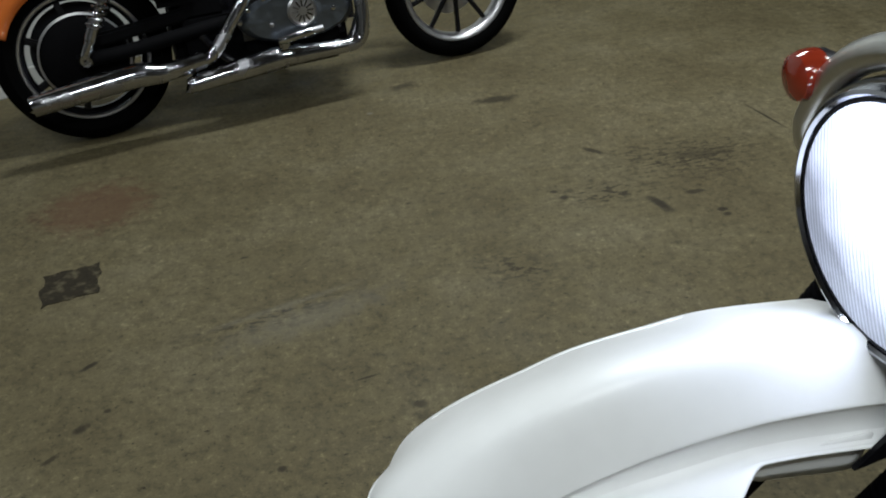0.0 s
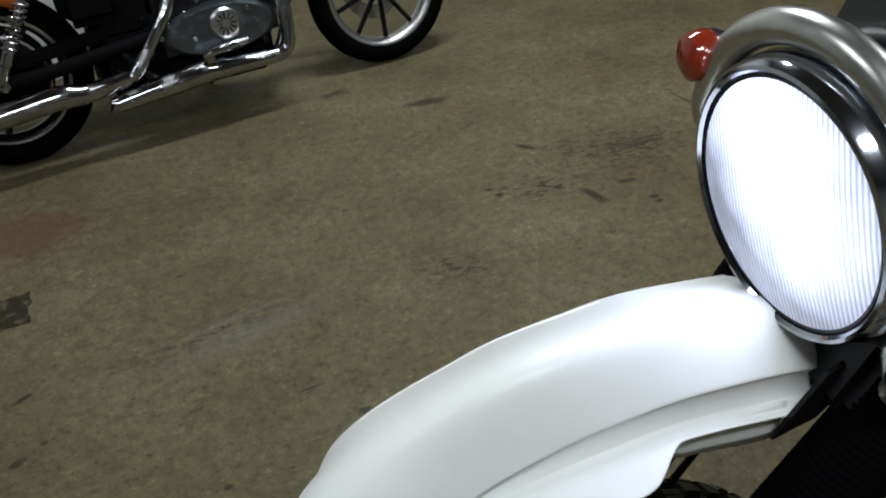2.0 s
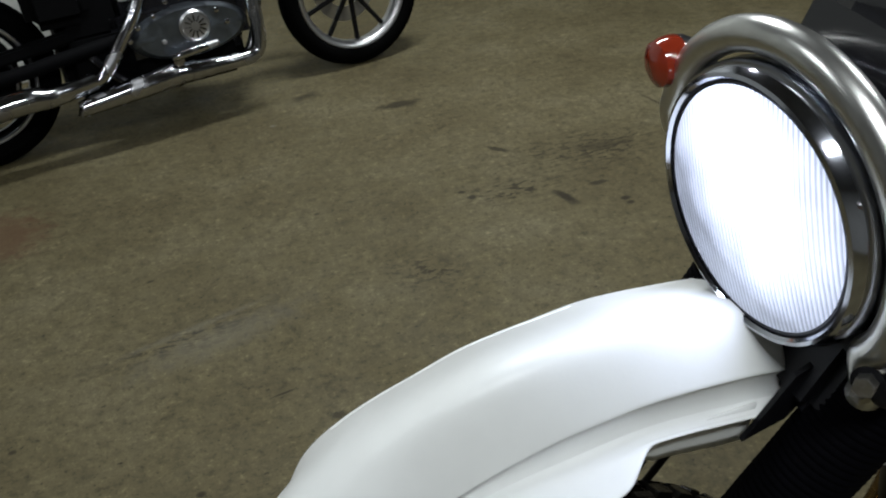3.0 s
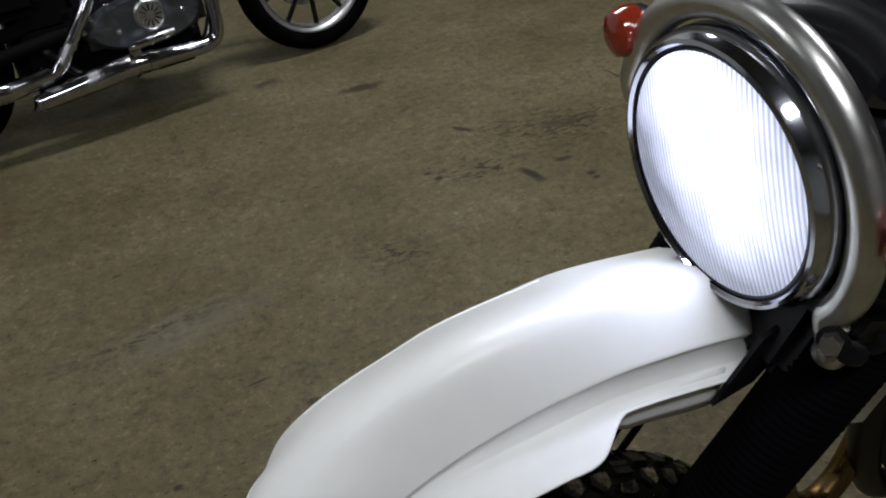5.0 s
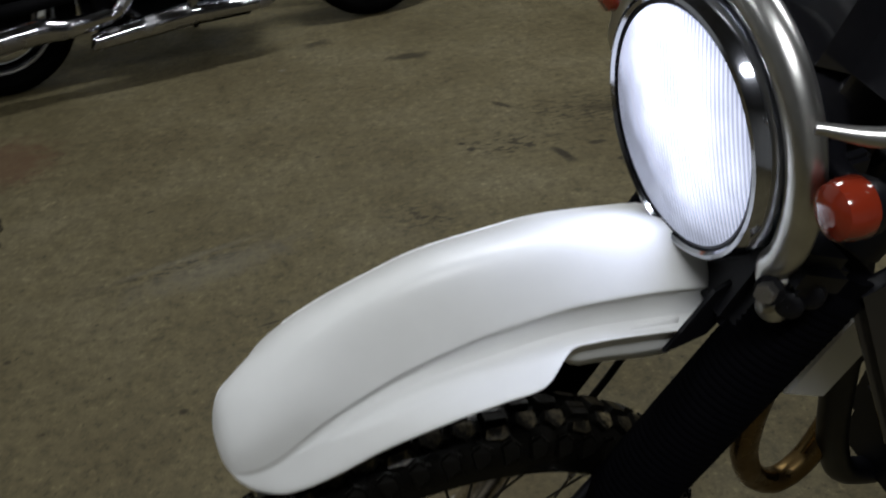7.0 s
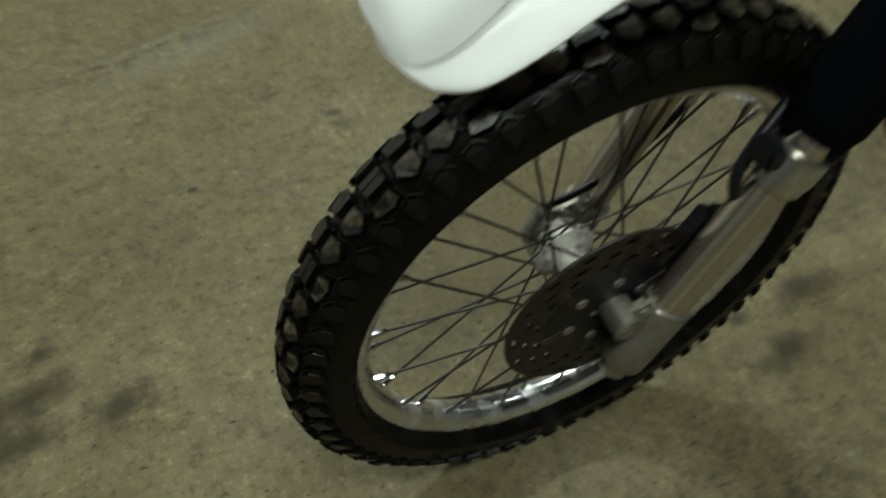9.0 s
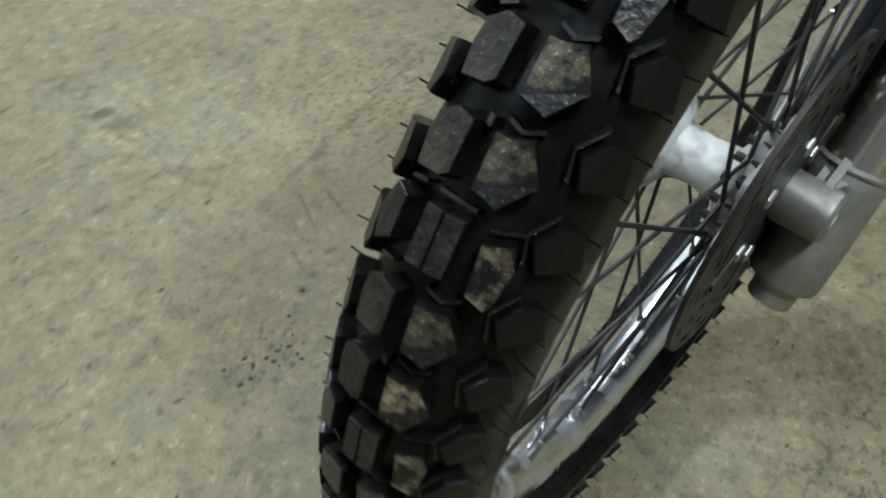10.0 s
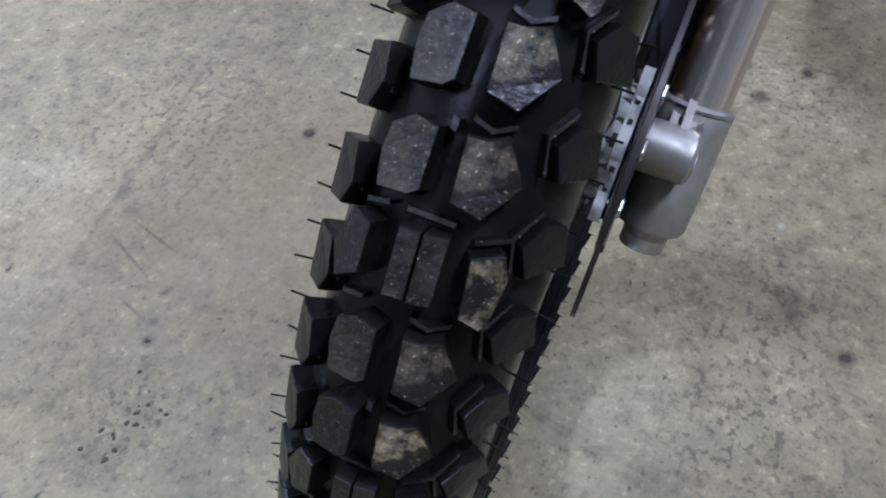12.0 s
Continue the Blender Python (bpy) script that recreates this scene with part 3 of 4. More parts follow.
def fork_leg(side):
    v = 0.083 * side
    back = -0.014 if side > 0 else 0.0
    at = lambda u: Vector((fork_x(u) + back * smooth_step(u, 0.0, 0.2), v, u))
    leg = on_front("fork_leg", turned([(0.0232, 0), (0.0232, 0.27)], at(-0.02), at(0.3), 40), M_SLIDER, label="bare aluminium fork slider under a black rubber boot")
    low = at(-0.09)
    on_bike("axle_casting", turned([(0.017, 0.0), (0.018, 0.006), (0.020, 0.010), (0.0255, 0.0115), (0.0275, 0.016), (0.0280, 0.05), (0.0280, 0.105), (0.0272, 0.110), (0.0245, 0.112)], low, at(0.1), 48),
            M_STEEL_CAST, leg, "grey cast alloy axle holder")
    on_bike("drain_cap", turned([(0.0165, -0.008), (0.0175, -0.006), (0.0175, 0.004)], low, at(0.1), 32), M_STEEL, leg)
    inward = -side
    on_bike("axle_boss", turned([(0.0165, 0), (0.0195, 0.003), (0.0195, 0.036), (0.018, 0.040)], (0.012, v - inward * 0.010, 0.0), (0.010, v + inward * 0.1, 0.0), 36), M_STEEL_CAST, leg)
    on_bike("axle_web", block((0.05, 0.022, 0.034), Matrix.Translation((0.034, v + inward * 0.004, 0.004)) @ Matrix.Rotation(radians(-8), 4, "Y"), 0.008), M_STEEL_CAST, leg)
    on_bike("clamp_rib", block((0.012, 0.005, 0.024), Matrix.Translation((0.022, v - inward * 0.006, 0.010)) @ Matrix.Rotation(radians(26), 4, "Y"), 0.002), M_STEEL_CAST, leg)
    on_bike("seam_ring", turned([(0.0245, 0.0), (0.0286, 0.0005), (0.0286, 0.0022), (0.0245, 0.003)], at(0.006), at(0.3), 40), M_CHROME, leg)
    # rubber boot with folds, clamped at both ends
    boot_at = lambda u: Vector((fork_x(u) + (0.014 if side < 0 else -0.002), v + (0.010 if side < 0 else 0.026), u))
    prof = [(0.026, 0.0), (0.0345, 0.001), (0.0365, 0.012), (0.0385, 0.022)]
    folds = 42
    for k in range(folds):
        d = 0.03 + 0.33 * k / folds
        prof += [(0.0409, d), (0.0424, d + 0.0032), (0.0425, d + 0.0048)]
    prof += [(0.042, 0.365), (0.036, 0.372), (0.036, 0.39), (0.026, 0.392)]
    on_bike("fork_boot", turned(prof, boot_at(0.205), boot_at(0.60), 48), M_BOOT, leg, "pleated black rubber fork boot")
    on_bike("boot_collar", turned([(0.0235, 0), (0.0285, 0.001), (0.0290, 0.012), (0.0310, 0.014), (0.0310, 0.040), (0.028, 0.042)], at(0.170), at(0.8), 40), M_ALU, leg, "pale alloy seal holder")
    on_bike("upper_tube", rod(at(0.58), at(0.92), 0.0225, 32), M_BLACK, leg)
    return leg


M_STEEL_CAST = material("cast_alloy", (0.29, 0.275, 0.235), 0.42, 0.85, grain=0.4, grain_scale=70, wear=0.4, wear_scale=30, wear_colour=(0.13, 0.11, 0.09))


def stained_slider():
    """Bare alloy with a brown oily stain on its inner side."""
    m = material("fork_slider_alloy", (0.60, 0.54, 0.455), 0.25, 0.92, grain=0.1, grain_scale=90)
    n, l = m.node_tree.nodes, m.node_tree.links
    b = n["Principled BSDF"]
    old = b.inputs["Base Color"].links[0].from_socket
    tc = n.new("ShaderNodeTexCoord").outputs["Object"]
    sep = n.new("ShaderNodeSeparateXYZ")
    l.new(tc, sep.inputs[0])
    t = n.new("ShaderNodeTexNoise")
    t.inputs["Scale"].default_value, t.inputs["Detail"].default_value = 60, 7
    l.new(tc, t.inputs["Vector"])
    # striped reflections along the tube, put into the colour as dark streaks
    slant = n.new("ShaderNodeMath")
    slant.operation = "MULTIPLY_ADD"
    slant.inputs[1].default_value = -0.5
    l.new(sep.outputs["Z"], slant.inputs[0])
    l.new(sep.outputs["X"], slant.inputs[2])
    flat = n.new("ShaderNodeCombineXYZ")
    l.new(slant.outputs[0], flat.inputs[0])
    l.new(sep.outputs["Y"], flat.inputs[1])
    streak = n.new("ShaderNodeTexNoise")
    streak.inputs["Scale"].default_value, streak.inputs["Detail"].default_value = 160, 3
    l.new(flat.outputs[0], streak.inputs["Vector"])
    dull = n.new("ShaderNodeMapRange")
    dull.inputs[1].default_value, dull.inputs[2].default_value, dull.inputs[3].default_value, dull.inputs[4].default_value = 0.35, 0.65, 0.6, 1.0
    l.new(streak.outputs[0], dull.inputs[0])
    shade = n.new("ShaderNodeMix")
    shade.data_type, shade.blend_type = "RGBA", "MULTIPLY"
    shade.inputs[0].default_value = 1.0
    l.new(old, shade.inputs[6])
    l.new(dull.outputs[0], shade.inputs[7])
    old = shade.outputs[2]
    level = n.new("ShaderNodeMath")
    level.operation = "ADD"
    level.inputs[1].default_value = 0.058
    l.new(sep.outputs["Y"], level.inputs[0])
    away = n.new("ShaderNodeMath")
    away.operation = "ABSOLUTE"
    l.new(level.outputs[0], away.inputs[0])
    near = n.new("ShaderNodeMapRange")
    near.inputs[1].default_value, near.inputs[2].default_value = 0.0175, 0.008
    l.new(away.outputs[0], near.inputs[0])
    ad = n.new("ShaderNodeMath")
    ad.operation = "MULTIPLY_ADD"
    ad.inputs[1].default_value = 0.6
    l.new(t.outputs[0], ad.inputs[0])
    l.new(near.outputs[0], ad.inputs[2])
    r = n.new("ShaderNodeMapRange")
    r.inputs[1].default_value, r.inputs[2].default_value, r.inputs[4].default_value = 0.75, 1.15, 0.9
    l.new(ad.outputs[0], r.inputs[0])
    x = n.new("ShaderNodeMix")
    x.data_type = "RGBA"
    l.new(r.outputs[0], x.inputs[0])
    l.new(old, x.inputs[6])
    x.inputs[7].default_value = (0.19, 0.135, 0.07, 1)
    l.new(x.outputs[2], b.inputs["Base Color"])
    return m


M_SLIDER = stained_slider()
fork_leg(-1)
fork_leg(1)
on_front("axle", rod((0.006, -0.094, 0), (0.006, 0.094, 0), 0.0085, 20), M_STEEL)
# caliper behind the left leg, and its hose
caliper = on_front("brake_caliper", block((0.06, 0.036, 0.10), Matrix.Translation((0.112, -0.050, 0.055)) @ Matrix.Rotation(radians(30), 4, "Y"), 0.012), M_BLACK, label="black front brake caliper")
on_bike("brake_hose", pipe([(0.14, -0.07, 0.09), (0.118, -0.075, 0.14), (0.114, -0.07, 0.185), (0.165, -0.052, 0.235), (0.262, -0.030, 0.32), (0.325, -0.020, 0.44), (0.34, 0.0, 0.56)], 0.0065, 12), M_BLACK)
on_bike("caliper_bracket", block((0.05, 0.026, 0.05), Matrix.Translation((0.140, -0.050, -0.022)) @ Matrix.Rotation(radians(25), 4, "Y"), 0.008), M_BLACK, caliper)
on_bike("hose_loop", pipe([(0.150, -0.055, -0.02), (0.170, -0.058, 0.01), (0.180, -0.060, 0.06), (0.168, -0.060, 0.115), (0.140, -0.065, 0.150)], 0.006, 12), M_BLACK, caliper)
on_bike("hose_clip", block((0.02, 0.03, 0.03), Matrix.Translation((0.123, -0.085, 0.215)), 0.004), M_BLACK)
on_bike("speedometer_cable", pipe([(-0.012, 0.066, 0.045), (0.05, 0.070, 0.05), (0.13, 0.080, 0.08), (0.20, 0.084, 0.15), (0.239, 0.083, 0.217), (0.262, 0.083, 0.267), (0.283, 0.083, 0.325), (0.315, 0.06, 0.43), (0.335, 0.03, 0.55)], 0.005, 10), M_BLACK)

HEAD = Vector((-0.011, 0.0, -0.046))


def on_head(name, bm, mat, parent=None, label="", smooth=True):
    """A part carried by the steering head."""
    bmesh.ops.translate(bm, vec=HEAD, verts=bm.verts)
    return on_bike(name, bm, mat, parent, label, smooth)


# high white front fender
FX = (-0.221, -0.212, -0.195, -0.16, -0.12, -0.08, -0.04, 0.0, 0.04, 0.08, 0.12, 0.16, 0.22, 0.27)
CROWN = (0.393, 0.420, 0.440, 0.466, 0.493, 0.515, 0.533, 0.545, 0.550, 0.551, 0.551, 0.548, 0.540, 0.531)
CREASE = (0.384, 0.383, 0.388, 0.403, 0.430, 0.451, 0.470, 0.485, 0.496, 0.502, 0.506, 0.505, 0.500, 0.492)
STEP = (0.382, 0.379, 0.381, 0.392, 0.412, 0.431, 0.447, 0.457, 0.463, 0.468, 0.470, 0.468, 0.460, 0.453)
LIP = (0.380, 0.368, 0.362, 0.366, 0.386, 0.412, 0.434, 0.452, 0.461, 0.465, 0.468, 0.466, 0.458, 0.451)
FLARE = (0.0, 0.003, 0.008, 0.018, 0.028, 0.036, 0.043, 0.048, 0.049, 0.046, 0.014, 0.009, 0.009, 0.009)
FAR_FLARE = (0.018, 0.022, 0.034, 0.054, 0.063, 0.061, 0.057, 0.054, 0.052, 0.051, 0.050, 0.048, 0.044, 0.040)
FAR_RISE = (0.0, 0.0, 0.0, 0.0, 0.0, 0.0, 0.0, 0.001, 0.0025, 0.005, 0.0085, 0.0125, 0.018, 0.022)
FV = 0.020


def round_over(t):
    """Falls from 0 to 1: level at the crown, straight further out."""
    return (math.hypot(t, 0.38) - 0.38) / (math.hypot(1, 0.38) - 0.38)


BEAD = []


def fender_mesh():
    """A moulded shell: round crown, sharp crease, upright step and a flared flange on each side."""
    bm = bmesh.new()
    lines = [smooth_path([(x, v, 0) for x, v in zip(FX, row)], 8) for row in (CROWN, CREASE, STEP, LIP, FLARE, FAR_FLARE, FAR_RISE)]
    rows, d = [], 0.0
    for k, q in enumerate(lines[0]):
        x = q.x
        crown, crease, step, lip, flare, far_flare, far_rise = (ln[k].y for ln in lines)
        if k:
            d += math.hypot(x - lines[0][k - 1].x, crown - lines[0][k - 1].y)
        plan = 0.30 + 0.70 * (1 - (1 - min(1.0, d / 0.085)) ** 2.2) ** (1 / 2.2)
        wide = (0.047 + 0.007 * (1 - smooth_step(x, -0.18, -0.04))) * plan
        drop = crown - crease
        near, far = [], []
        fold = smooth_step(x, -0.18, -0.07)
        for i in range(1, 13):
            t = i / 12
            near.append((-wide * t, crown - drop * ((1 - fold) * (1 - (1 - t ** 2.6) ** 0.62) + fold * round_over(t))))
        # the wall under the crease leans out to the flange
        band = (0.023 - 0.011 * smooth_step(x, 0.05, 0.12)) * smooth_step(x, -0.17, -0.05)
        near.append((-(wide + 0.0004), crease - 0.0015))
        near.append((-(wide - 0.0035 * fold), crease + (step - crease) * 0.15))
        near.append((-(wide - 0.0045 * fold), crease + (step - crease) * 0.60))
        near.append((-(wide + 0.05 * band), crease + (step - crease) * 0.92))
        near.append((-(wide + 0.62 * band), step + 0.0008))
        near.append((-(wide + band), step - 0.0003))
        edge = max(0.003 + flare * plan, band + 0.004)
        near.append((-(wide + band + (edge - band) * 0.12), step - 0.001 + (lip - step) * 0.10))
        near.append((-(wide + band + (edge - band) * 0.60), step + (lip - step) * 0.55))
        near.append((-(wide + edge), lip))
        reach = wide * 1.08 + 0.003 + far_flare * plan
        for i in range(1, 19):
            t = i / 18
            far.append((reach * t, crown - (crown - lip - 0.016 - far_rise) * round_over(t)))
        far.append((reach + 0.0005, lip + far_rise + 0.013))
        back = 0.010 * (1 - smooth_step(d, 0.0, 0.12))
        full = list(reversed(far)) + [(0.0, crown)] + near
        rows.append([bm.verts.new((x + back * min(1.6, abs(a) / 0.05) ** 2, FV + a, z)) for a, z in full])
        if -0.14 < x < 0.13:
            rim_y, rim_z = (far[15][i] for i in (0, 1))
            BEAD.append((x + back * min(1.6, rim_y / 0.05) ** 2, FV + rim_y, rim_z + 0.0002))
    for a, b in zip(rows, rows[1:]):
        for i in range(len(a) - 1):
            bm.faces.new((a[i], a[i + 1], b[i + 1], b[i]))
    bm.faces.new(rows[0])
    bmesh.ops.recalc_face_normals(bm, faces=bm.faces)
    return bm


fender = on_bike("front_fender", fender_mesh(), M_WHITE, label="glossy white plastic high front fender")
thick = fender.modifiers.new("thickness", "SOLIDIFY")
thick.thickness, thick.offset = 0.003, -1
bevelled = fender.modifiers.new("soft", "SUBSURF")
bevelled.levels = bevelled.render_levels = 1

# inner flap that closes the fender towards the fork
bm = bmesh.new()
rows = []
for k in range(13):
    x = 0.100 + 0.135 * k / 12
    top, low = 0.466, 0.456 - 0.030 * smooth_step(x, 0.095, 0.135) - 0.014 * smooth_step(x, 0.13, 0.23)
    rows.append([bm.verts.new((x, -0.0355 + 0.003 * i / 4, top + (low - top) * i / 4)) for i in range(5)])
for a, c in zip(rows, rows[1:]):
    for i in range(4):
        bm.faces.new((a[i], a[i + 1], c[i + 1], c[i]))
flap = on_bike("inner_flap", bm, M_WHITE, fender)
thick = flap.modifiers.new("thickness", "SOLIDIFY")
thick.thickness = 0.003

# dark bracket plate between the fender's tail and the fork
bm = bmesh.new()
plate = [[bm.verts.new((x, y, z)) for x, z in ((0.218, 0.432), (0.238, 0.468), (0.258, 0.506), (0.305, 0.530), (0.285, 0.480), (0.262, 0.446))] for y in (-0.047, -0.042)]
bm.faces.new(plate[0])
bm.faces.new(plate[1])
for i in range(6):
    bm.faces.new((plate[0][i], plate[0][(i + 1) % 6], plate[1][(i + 1) % 6], plate[1][i]))
bmesh.ops.recalc_face_normals(bm, faces=bm.faces)
on_bike("fender_bracket", bm, M_BLACK, fender, "dark bracket plate at the fender's tail", smooth=False)

# moulded bead along the far side of the fender's top
line = BEAD[::5]
on_bike("fender_bead", pipe(line, 0.0011, 8, 6), M_WHITE, fender)

# lower fork clamp and its bolts
clamp = on_head("fork_clamp", block((0.075, 0.25, 0.04), Matrix.Translation((0.305, 0.0, 0.625)) @ Matrix.Rotation(radians(22), 4, "Y"), 0.012), M_BLACK, label="black fork clamp with steel pinch bolts")
for side in (-1, 1):
    for dz in (-0.012, 0.014):
        on_head("pinch_bolt", turned([(0.0085, 0), (0.0075, 0.008), (0.006, 0.01)], (0.278 + dz * 0.4, 0.11 * side, 0.610 + dz), (0.2, 0.11 * side, 0.60 + dz), 6), M_STEEL, clamp, smooth=False)
    on_head("clamp_lug", block((0.034, 0.034, 0.036), Matrix.Translation((0.290, 0.108 * side, 0.613)) @ Matrix.Rotation(radians(22), 4, "Y"), 0.008), M_BLACK, clamp)

on_bike("steering_stem", turned([(0.020, 0), (0.034, 0.004), (0.034, 0.07), (0.026, 0.075)], (0.292, 0.02, 0.505), (0.345, 0.02, 0.62), 32), M_BLACK, clamp)
on_bike("clamp_skirt", block((0.06, 0.15, 0.11), Matrix.Translation((0.305, 0.005, 0.510)) @ Matrix.Rotation(radians(24), 4, "Y"), 0.012), M_BLACK, clamp)

# guard bracket on the near clamp lug: hexagon bolt and two eyes
on_bike("guard_bolt", turned([(0.0, 0), (0.0085, 0.0), (0.0090, 0.0015), (0.0090, 0.012), (0.0, 0.012)], (0.238, -0.124, 0.582), (0.30, -0.090, 0.565), 6), M_STEEL, clamp, smooth=False)
on_bike("bolt_washer", turned([(0.0, 0), (0.0130, 0.0), (0.0130, 0.002), (0.0, 0.002)], (0.2475, -0.119, 0.5795), (0.31, -0.085, 0.5625), 28), M_BLACK, clamp)
for x, u in ((0.268, 0.560), (0.286, 0.566)):
    on_bike("bracket_eye", turned([(0.005, -0.002), (0.0085, -0.002), (0.0125, 0.001), (0.0125, 0.012), (0.005, 0.012)], (x, -0.124, u), (x + 0.05, -0.085, u - 0.012), 24), M_BLACK, clamp)

# headlight: bucket, chrome rim, ribbed glass, pipe guard
LC = Vector((0.229, 0.028, 0.647))
LN = Vector((-0.9955, -0.040, -0.086)).normalized()
LAMP = Matrix.Translation(LC) @ LN.to_track_quat("Z", "Y").to_matrix().to_4x4() @ Matrix.Scale(1.04, 4)


def on_lamp(bm):
    bmesh.ops.transform(bm, matrix=LAMP, verts=bm.verts)
    return bm


headlight = on_bike("headlight", on_lamp(revolve([(0.001, -0.13), (0.05, -0.125), (0.09, -0.1), (0.110, -0.06), (0.1165, -0.03), (0.1175, -0.012), (0.114, -0.012), (0.113, -0.03), (0.105, -0.06), (0.001, -0.10)], "z", 72, closed=False)),
                    M_BLACKGLOSS, label="large round headlight with a lit lens")
on_bike("chrome_rim", on_lamp(revolve([(0.1185, -0.034), (0.1215, -0.022), (0.1210, -0.010), (0.1185, -0.002), (0.1150, 0.0035), (0.1115, 0.0045), (0.1090, 0.0015), (0.1098, -0.006), (0.1155, -0.010), (0.117, -0.03)], "z", 96)), M_BEZEL, headlight, "chrome headlight rim")
on_bike("seal", on_lamp(revolve([(0.1092, -0.001), (0.1068, 0.0004), (0.1035, -0.001), (0.1035, -0.007), (0.1092, -0.008)], "z", 96)), M_BLACK, headlight)
on_bike("rim_screw", on_lamp(turned([(0.004, 0), (0.004, 0.006), (0.003, 0.008)], (0.0, -0.117, 0.0), (0.0, -0.117, 0.02), 12)), M_STEEL, headlight)

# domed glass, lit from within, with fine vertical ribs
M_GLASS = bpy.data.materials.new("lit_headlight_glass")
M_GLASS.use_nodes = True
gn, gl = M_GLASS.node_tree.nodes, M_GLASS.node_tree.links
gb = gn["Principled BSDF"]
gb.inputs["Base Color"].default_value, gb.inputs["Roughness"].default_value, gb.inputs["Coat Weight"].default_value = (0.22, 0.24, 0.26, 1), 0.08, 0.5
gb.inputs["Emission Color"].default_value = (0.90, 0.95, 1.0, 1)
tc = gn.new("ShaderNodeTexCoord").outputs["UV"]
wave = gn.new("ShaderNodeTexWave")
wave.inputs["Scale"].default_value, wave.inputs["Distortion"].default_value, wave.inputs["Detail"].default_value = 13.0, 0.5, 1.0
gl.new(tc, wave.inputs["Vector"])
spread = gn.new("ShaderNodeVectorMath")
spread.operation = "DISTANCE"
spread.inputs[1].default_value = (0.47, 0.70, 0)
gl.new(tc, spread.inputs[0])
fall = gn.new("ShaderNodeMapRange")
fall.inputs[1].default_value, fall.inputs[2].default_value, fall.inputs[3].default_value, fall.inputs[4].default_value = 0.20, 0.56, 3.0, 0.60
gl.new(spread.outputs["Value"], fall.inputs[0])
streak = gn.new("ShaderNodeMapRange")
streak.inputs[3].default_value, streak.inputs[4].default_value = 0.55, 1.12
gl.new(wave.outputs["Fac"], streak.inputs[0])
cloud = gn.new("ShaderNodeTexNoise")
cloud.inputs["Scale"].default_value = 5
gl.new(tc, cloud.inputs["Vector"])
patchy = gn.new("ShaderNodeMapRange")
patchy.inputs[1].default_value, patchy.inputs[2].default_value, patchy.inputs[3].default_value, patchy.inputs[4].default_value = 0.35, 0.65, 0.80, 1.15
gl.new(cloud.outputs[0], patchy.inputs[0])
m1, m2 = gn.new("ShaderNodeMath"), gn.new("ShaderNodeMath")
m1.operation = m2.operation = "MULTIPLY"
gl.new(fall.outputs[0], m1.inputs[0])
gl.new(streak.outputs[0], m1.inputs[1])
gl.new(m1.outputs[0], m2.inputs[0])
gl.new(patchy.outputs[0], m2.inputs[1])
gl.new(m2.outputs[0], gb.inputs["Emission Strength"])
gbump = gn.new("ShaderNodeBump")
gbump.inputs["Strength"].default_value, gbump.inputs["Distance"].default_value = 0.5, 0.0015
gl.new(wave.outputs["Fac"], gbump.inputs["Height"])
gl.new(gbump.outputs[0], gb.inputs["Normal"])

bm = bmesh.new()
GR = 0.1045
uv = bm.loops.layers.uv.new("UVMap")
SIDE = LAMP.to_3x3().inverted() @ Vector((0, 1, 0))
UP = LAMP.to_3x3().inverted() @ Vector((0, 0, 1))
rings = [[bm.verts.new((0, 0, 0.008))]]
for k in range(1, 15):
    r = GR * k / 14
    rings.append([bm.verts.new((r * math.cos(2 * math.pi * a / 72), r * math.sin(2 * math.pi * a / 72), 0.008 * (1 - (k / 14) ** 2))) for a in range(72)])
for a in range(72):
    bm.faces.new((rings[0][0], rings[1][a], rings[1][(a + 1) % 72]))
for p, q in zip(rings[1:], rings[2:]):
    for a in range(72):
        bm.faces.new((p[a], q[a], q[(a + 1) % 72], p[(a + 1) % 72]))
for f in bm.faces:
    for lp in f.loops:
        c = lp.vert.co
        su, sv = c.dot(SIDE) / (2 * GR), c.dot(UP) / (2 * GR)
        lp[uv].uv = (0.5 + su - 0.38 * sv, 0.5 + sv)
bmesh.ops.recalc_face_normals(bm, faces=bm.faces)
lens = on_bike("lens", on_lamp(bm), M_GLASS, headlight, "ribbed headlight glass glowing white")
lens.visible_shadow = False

ring = []
for k in range(25):
    a = radians(-28 + 204 * k / 24)
    ring.append((0.138 * math.cos(a), 0.138 * math.sin(a), -0.022 - 0.006 * max(0, -math.sin(a))))
ring = [(0.124, -0.114, -0.032), (0.127, -0.098, -0.030)] + ring + [(-0.134, -0.016, -0.034), (-0.118, -0.030, -0.075)]
guard = on_bike("headlight_guard", on_lamp(pipe(ring, 0.0145, 20, 4)), M_SATIN, label="satin steel pipe guard round the headlight")
for sx in (-1, 1):
    on_bike("guard_bracket", on_lamp(block((0.014, 0.03, 0.06), Matrix.Translation((sx * 0.122, 0.02, -0.055)), 0.004)), M_BLACK, guard)


def turn_signal(v, x, u):
    s = 1 if v > 0 else -1
    body = on_bike("turn_signal", turned([(0.008, -0.008), (0.018, -0.004), (0.0225, 0.004), (0.0235, 0.012)], (x + 0.014, v, u), (x - 0.1, v, u - 0.006), 32), M_BLACK, label="round amber turn signal")
    on_bike("amber_lens", turned([(0.0232, 0), (0.024, 0.004), (0.0235, 0.014), (0.021, 0.022), (0.012, 0.027)], (x + 0.003, v, u), (x - 0.1, v, u - 0.006), 32), M_AMBER, body, "amber plastic lens")
